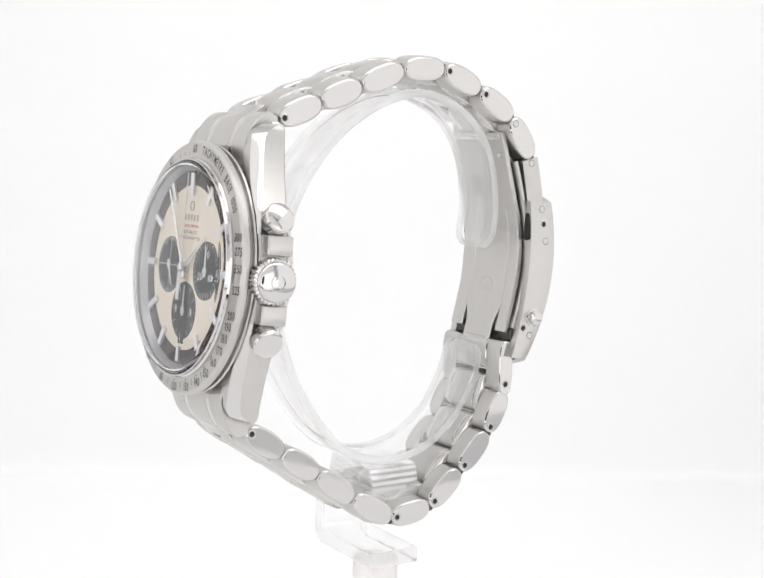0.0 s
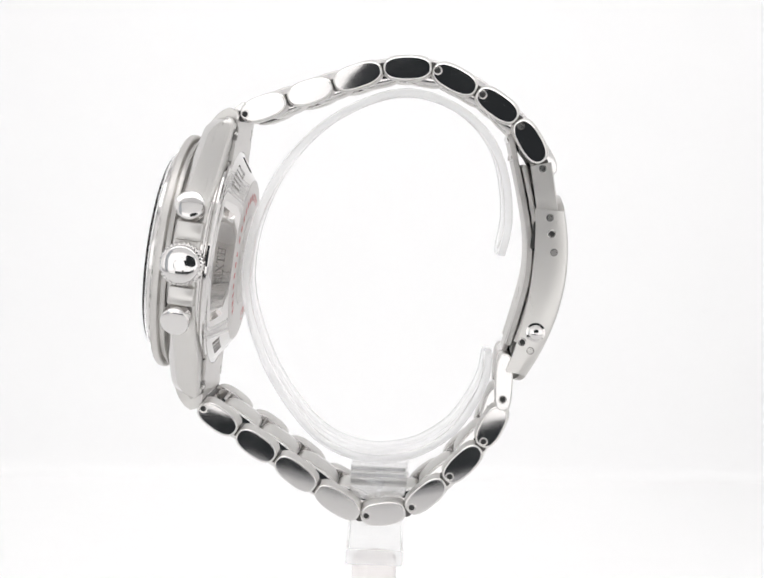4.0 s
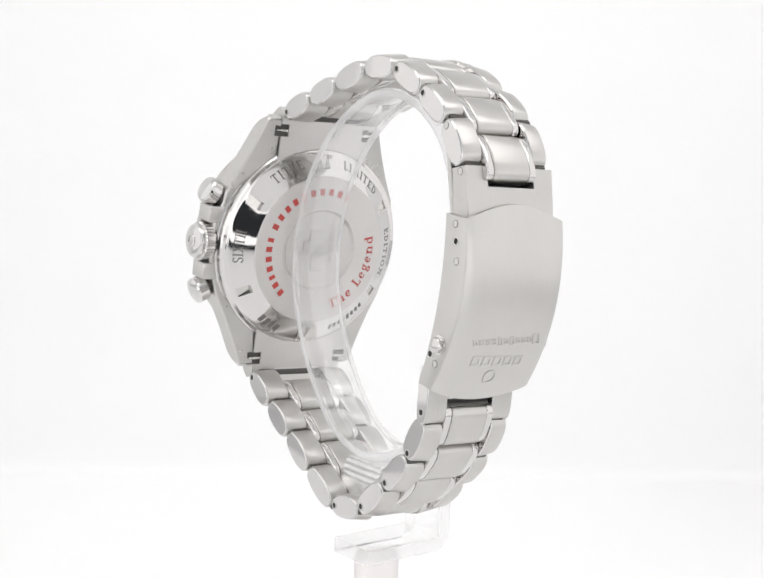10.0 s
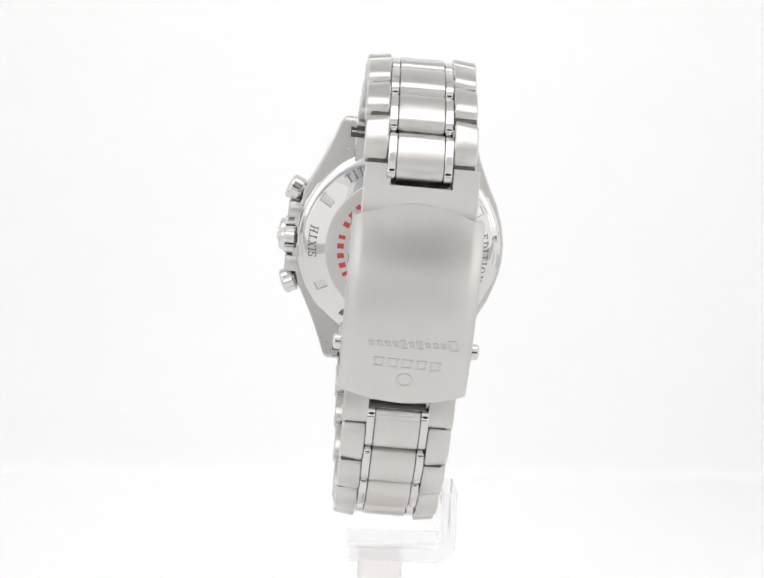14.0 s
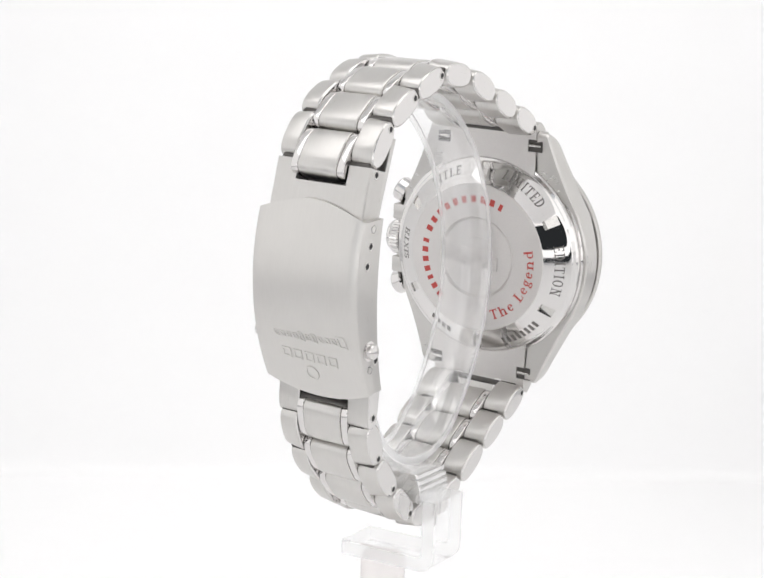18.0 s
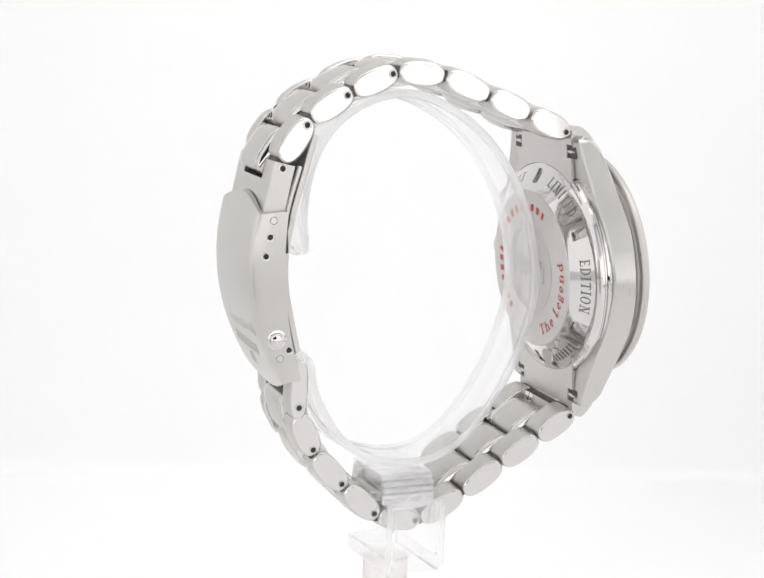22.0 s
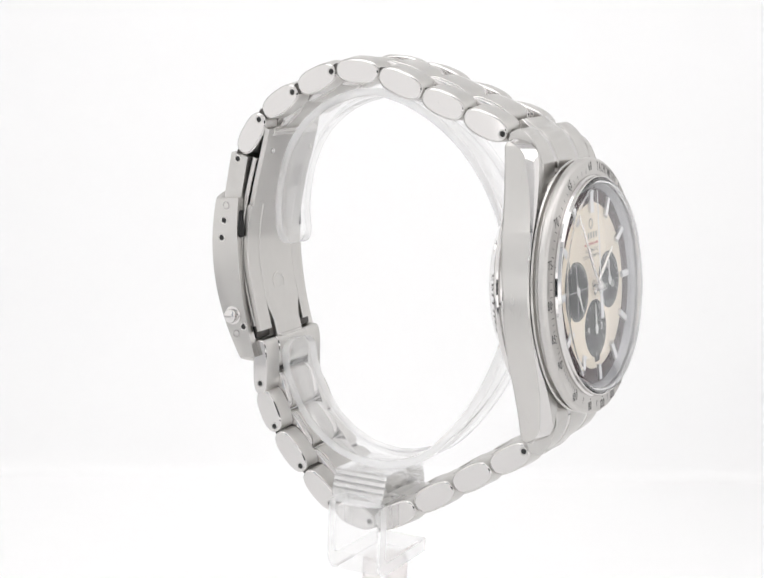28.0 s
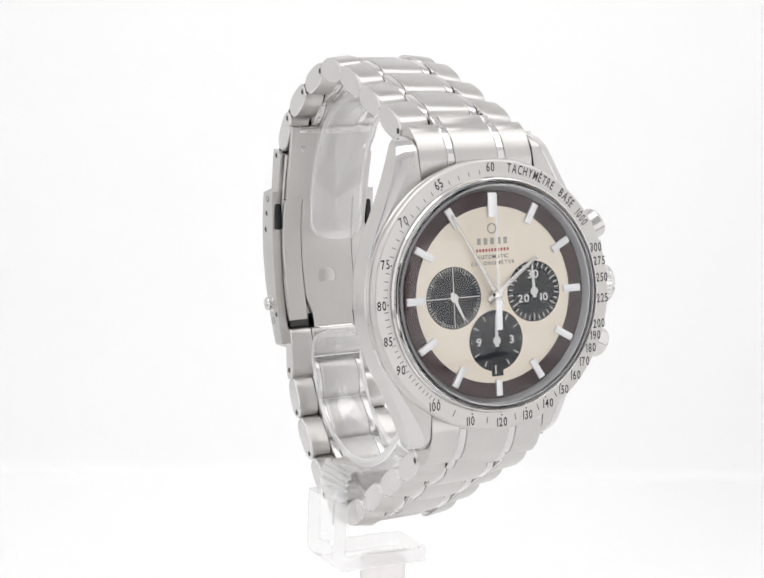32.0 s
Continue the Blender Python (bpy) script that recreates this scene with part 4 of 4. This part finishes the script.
def arc_front(r, ang, surf, upright=None, flip=False):
    """On a face seen from the front (-y): a clock angle; flip puts the letters' tops towards the centre."""
    def place(c, u, v):
        if upright is not None:
            a = radians(ang)
            t = radians(upright)
            w = c + u
            x = r * math.sin(a) + w * math.cos(t) + v * math.sin(t)
            z = r * math.cos(a) - w * math.sin(t) + v * math.cos(t)
        else:
            a = radians(ang) + (-c if flip else c) / r
            t = a + (math.pi if flip else 0)
            x = r * math.sin(a) + u * math.cos(t) + v * math.sin(t)
            z = r * math.cos(a) - u * math.sin(t) + v * math.cos(t)
        return (x, surf(math.hypot(x, z)), z)
    return place


def arc_back(r, ang, surf, flip=False):
    front = arc_front(r, ang, surf, None, flip)

    def place(c, u, v):
        x, y, z = front(c, u, v)
        return (-x, y, z)
    return place


def flat_front(cx, cz, y):
    return lambda c, u, v: (cx + c + u, y, cz + v)


def bezel_y(r):
    return 0.06 + (r - 17.2) * 0.04 - 0.018


def bevel_y(r):
    return 8.95 + (17.1 - r) * 0.6596 + 0.02


def disc_y(r):
    return 11.455


def write_bezel():
    for n in (60, 65, 70, 75, 80, 85, 90, 100, 110, 120, 130, 140, 150, 160, 170, 180, 190, 200, 225, 250, 275, 300):
        ang = (3600 / n * 6) % 360
        s = ang if ang <= 180 else ang - 360
        tilt = s if abs(s) < 30 else (s * 0.35 if -60 < s < 0 else 0)
        rr = 18.45 if n >= 100 else 18.4
        lettering("numeral", str(n), 1.34, arc_front(rr, ang, bezel_y, tilt), BLACK_INK, bezel_ob, "", 0.14, 0.68)
        if n not in (60,):
            a = radians(ang)
            stick(bezel_ob, "bezel_dot", BLACK_INK, 0, 0, ang, 17.35, 17.55, 0.2, 0.2, bezel_y(17.45) - 0.01, 0.03)
    lettering("bezel_word", "TACHYM\u00c8TRE", 1.36, arc_front(18.4, 21.9, bezel_y), BLACK_INK, bezel_ob, "", 0.15, 0.6)
    lettering("bezel_word", "BASE", 1.36, arc_front(18.4, 43.8, bezel_y), BLACK_INK, bezel_ob, "", 0.15, 0.62)
    lettering("bezel_word", "1000", 1.36, arc_front(18.4, 56.0, bezel_y), BLACK_INK, bezel_ob, "", 0.15, 0.62)
    bm = bmesh.new()
    speeds = [61, 62, 63, 64, 66, 67, 68, 69, 71, 72, 73, 74, 76, 77, 78, 79, 81, 82, 83, 84, 86, 87, 88, 89, 91, 92, 93, 94, 95, 96, 97, 98, 99, 105, 115, 125, 135, 145]
    for n in speeds:
        a = radians((3600 / n * 6) % 360)
        r0, r1, w = (17.45, 18.1, 0.05) if n < 100 else (17.6, 18.6, 0.06)
        quad = []
        for r, k in ((r0, w), (r1, w), (r1, -w), (r0, -w)):
            x, z = r * math.sin(a) + k * math.cos(a), r * math.cos(a) - k * math.sin(a)
            quad.append(bm.verts.new((x, bezel_y(math.hypot(x, z)), z)))
        bm.faces.new(quad)
    part("bezel_scale", bm, BLACK_INK, bezel_ob, "fine black scale lines", 0)
    bezel_ob.rotation_euler.y = radians(-0.3)


def write_dial():
    y = 0.775
    bm = bmesh.new()
    lathe(bm, [(0.78, y), (0.78, y - 0.06), (0.58, y - 0.06), (0.58, y)], 32, 0, 9.55, close=True)
    part("emblem", bm, PALE_INK, dial_ob, "small raised round emblem")
    lettering("brand_mark", "xxxxx", 0.95, flat_front(0, 7.74, y), PALE_INK, dial_ob, "grey name mark", 0.75, 0.8, True, 5.0)
    lettering("model_mark", "xxxxixxxxxx", 0.42, flat_front(0, 6.45, y), RED_INK, dial_ob, "red model mark", 0.2, 0.9, True, 5.4)
    lettering("dial_word", "AUTOMATIC", 0.58, flat_front(0, 5.5, y), GREY_INK, dial_ob, "", 0.22, 1.0, False, 5.2)
    lettering("dial_word", "CHRONOMETER", 0.56, flat_front(0, 4.6, y), GREY_INK, dial_ob, "", 0.22, 1.0, False, 7.2)
    subs = [o for o in dial_ob.children if o.name.startswith("subdial")]
    lettering("subdial_numeral", "30", 1.2, flat_front(6.65, 2.55, 0.762), WHITE_INK, subs[1], "", 0.16, 1.15)
    lettering("subdial_numeral", "10", 1.15, flat_front(6.65 + 1.75, -0.9, 0.762), WHITE_INK, subs[1], "", 0.16, 1.15)
    lettering("subdial_numeral", "20", 1.15, flat_front(6.65 - 1.75, -0.9, 0.762), WHITE_INK, subs[1], "", 0.16, 1.15)
    lettering("subdial_numeral", "3", 1.2, flat_front(2.6, -6.65, 0.762), WHITE_INK, subs[2], "", 0.16, 1.15)
    lettering("subdial_numeral", "9", 1.2, flat_front(-2.9, -6.65, 0.762), WHITE_INK, subs[2], "", 0.16, 1.15)
    lettering("subdial_numeral", "12", 1.0, flat_front(-0.2, -3.7, 0.762), GREY_INK, subs[2], "", 0.16, 0.9)
    lettering("date_numeral", "1", 1.35, flat_front(-0.3, -10.8, 0.725), WHITE_INK, dial_ob, "", 0.16, 0.9)
    # fine division lines on the dark ring
    for k in range(60):
        if k % 5:
            stick(dial_ob, "minute_tick", BLACK_DIAL, 0, 0, k * 6, 13.6, 15.3, 0.1, 0.1, 0.685, 0.02)


def write_back():
    for word, ang, length in (("SIXTH", -89.7, 5.9), ("TITLE", -29.5, 6.6), ("LIMITED", 31, 9.2), ("EDITION", 91.7, 9.2)):
        lettering("engraved_word", word, 1.55, arc_back(16.0, ang, bevel_y), GREY_INK, back_ob, "", squeeze=0.9, length=length, face=serif_glyph)
    lettering("serial_mark", "xxxxxxxx", 1.2, arc_back(16.0, 146, bevel_y, True), GREY_INK, back_ob, "row of small engraved bars", 0.4, 0.6, True)
    lettering("maker_mark", "xxxx", 1.3, arc_back(16.0, -151, bevel_y, True), GREY_INK, back_ob, "engraved maker mark", 0.3, 0.8, True)
    lettering("red_bars", "xxixxxi", 1.25, arc_back(10.7, -109.5, disc_y), RED_INK, back_ob, "row of red bars", 0.55, 0.95, True, 11.4)
    lettering("red_bars", "xxxxxxxxxi", 1.25, arc_back(10.7, -21.6, disc_y), RED_INK, back_ob, "row of red bars", 0.55, 0.95, True, 18.2)
    lettering("red_word", "The Legend", 1.85, arc_back(10.75, 118, disc_y, True), RED_INK, back_ob, "red curved words", squeeze=0.95, length=16.0, face=serif_glyph)


def emboss_clasp():
    """Raised marks near the lower end of the cover, upside down as seen with the crown side left."""
    def frame_mark(cx, cz, w, h, t, lean=0.0):
        """A raised hollow block."""
        bm = bmesh.new()
        for x0, x1, z0, z1 in ((-w / 2, w / 2, h / 2 - t, h / 2), (-w / 2, w / 2, -h / 2, -h / 2 + t), (-w / 2, -w / 2 + t, -h / 2 + t, h / 2 - t), (w / 2 - t, w / 2, -h / 2 + t, h / 2 - t)):
            box(bm, x0, x1, -0.2, 0.13, z0, z1, 0.05, 1)
        for v in bm.verts:
            v.co.x += lean * v.co.z
        slope = math.atan(2 * 0.0152 * (cz - 5))
        m = Matrix.Translation((cx, outer_y(cz) + 0.28 * (1 - (cx / 10.1) ** 2), cz)) @ Matrix.Rotation(slope, 4, "X")
        bmesh.ops.transform(bm, matrix=m, verts=bm.verts)
        return part("raised_mark", bm, BRUSHED, lid_ob)
    for k in range(10):
        frame_mark(5.3 - k * 1.2, -2.95 + 0.04 * k, 0.85, 1.5 if k in (4, 6) else 0.95, 0.24, 0.35)
    frame_mark(-6.9, -2.5, 1.5, 1.9, 0.3, 0.35)
    for k in range(5):
        frame_mark(3.95 - k * 2.15, -6.05 - 0.05 * k, 1.7, 1.8, 0.38)
    bm = bmesh.new()
    rings = []
    for r, dy in ((1.25, 0), (1.22, 0.14), (0.92, 0.14), (0.9, 0)):
        rings.append([(-0.2 + r * math.sin(2 * math.pi * i / 28), outer_y(-9.0 + r * math.cos(2 * math.pi * i / 28)) + 0.27 + dy, -9.0 + r * math.cos(2 * math.pi * i / 28)) for i in range(28)])
    loft(bm, rings, True, False)
    part("raised_emblem", bm, BRUSHED, lid_ob, "raised ring emblem")


for piece in [bezel_ob, dial_ob] + [o for o in watch.children if o.name in ("hour_hand", "minute_hand", "seconds_hand")]:
    piece.location.y = -0.45 * MM
for piece in [o for o in watch.children if o.name == "crystal"]:
    piece.location.y = -0.15 * MM
write_bezel()
write_dial()
write_back()
emboss_clasp()


# ---- acrylic watch stand ----
stand = thing("watch_stand", "clear acrylic watch stand with a sprung oval collar on a post", "watch stand")


def build_stand():
    outer = [(17.4, 31.6), (16.7, 26.6), (14.2, 21.3), (10.8, 17.0), (4.8, 13.4), (-3.0, 12.4), (-10.5, 15.0), (-16.5, 21.0), (-21.5, 29.5), (-24.6, 40.0), (-23.9, 50.0), (-20.3, 59.5), (-14.3, 67.3), (-6.6, 72.6), (1.4, 74.8),
             (9.0, 73.0), (14.8, 68.6), (18.1, 62.6), (19.4, 54.6), (18.5, 47.8)]
    bm = bmesh.new()
    band(bm, catmull([Vector(p) for p in outer], 14), -6.3, 3.4, 1.45, 0.16, 0, -1, 3.0, 1)
    part("collar", bm, [ACRYLIC, ACRYLIC_EDGE, ACRYLIC_LINE], stand, "clear sprung oval acrylic collar", 50)
    bm = bmesh.new()
    rings = []
    levels = []
    for top, foot, back in ((12.0, 11.1, 0.75), (11.0, 10.1, 0.4), (10.0, 9.1, 0.1)):
        levels += [(top, back + 0.45, 0.0), (top - 0.18, back + 0.12, 0.0), (foot + 0.15, back, 0.0), (foot, back + 0.3, 0.0)]
    levels += [(9.0, 0.3, 0.0), (8.85, 0.0, 0.0)] + [(7.7 - 1.4 * math.sin(a), 0.0, 4.6 * (1 - math.cos(a))) for a in (0.25, 0.5, 0.75, 1.0, 1.2, 1.4)]
    for z, back, narrow in levels:
        x0, x1, w = -9.9 + back, 4.8 - back, 4.75 - narrow
        corners = [(x0, 0.2 - w), (x0 + 0.2, -w), (x1 - 0.2, -w), (x1, 0.2 - w), (x1, w - 0.2), (x1 - 0.2, w), (x0 + 0.2, w), (x0, w - 0.2)]
        rings.append([(x, y - 0.4 - 0.05 * (x + 4), z) for x, y in corners])
    loft(bm, rings)
    for k, f in enumerate(bm.faces):
        if k < 8 * 13 and (k // 8) % 4 == 3:
            f.material_index = 1
    part("saddle", bm, [ACRYLIC_BLOCK, ACRYLIC_LINE], stand, "clear ribbed acrylic block under the collar", 20)
    # one sheet bent into an upright and a foot plate
    path = [Vector((-12.4, 7.5)), Vector((-12.4, 5.0)), Vector((-12.4, 3.0)), Vector((-12.4, -1.5))]
    path += [Vector((-9.2 - 3.2 * math.cos(a), -1.5 - 3.2 * math.sin(a))) for a in (math.pi / 16 * k for k in range(1, 8))]
    path += [Vector((-9.2, -4.7)), Vector((-4.0, -4.7)), Vector((1.5, -4.7)), Vector((5.6, -4.7))]
    bm = bmesh.new()
    rings = []
    for k, p in enumerate(path):
        d = (path[min(k + 1, len(path) - 1)] - path[max(k - 1, 0)]).normalized()
        q = p + Vector((-d.y, d.x)) * 2.7
        corners = [(-4.5, 0.0), (4.5, 0.0), (4.8, 0.1), (4.8, 0.9), (4.5, 1.0), (-4.5, 1.0), (-4.8, 0.9), (-4.8, 0.1)]
        rings.append([(p.x + (q.x - p.x) * u, y - 1.05, p.y + (q.y - p.y) * u) for y, u in corners])
    loft(bm, rings)
    for k, f in enumerate(bm.faces):
        f.material_index = 1 if k >= 8 * (len(path) - 1) else (0, 2, 1, 2)[k % 4]
    part("bracket", bm, [ACRYLIC, ACRYLIC_SIDE, ACRYLIC_LINE], stand, "clear acrylic sheet bent into an upright and a foot plate", 40)
    bm = bmesh.new()
    rings = []
    for r, z in ((3.6, -4.72), (3.8, -5.0), (3.8, -38.0), (9.0, -40.0), (14.0, -42.5), (14.0, -44.6)):
        rings.append([(r * math.cos(2 * math.pi * i / 40), r * math.sin(2 * math.pi * i / 40) - 1.0, z) for i in range(40)])
    loft(bm, rings)
    part("post", bm, FROST, stand, "frosted plastic post on a round foot", 30)


build_stand()


def motions():
    rows_w, rows_s = [], []
    for i in range(65):
        t = i * 0.5
        spin = pose(0, 0, 0, 0, 0, TURN_START + TURN_RATE * t)
        rows_w.append((t, spin @ WATCH_POSE))
        rows_s.append((t, spin))
    walk(watch, rows_w)
    walk(stand, rows_s)


motions()
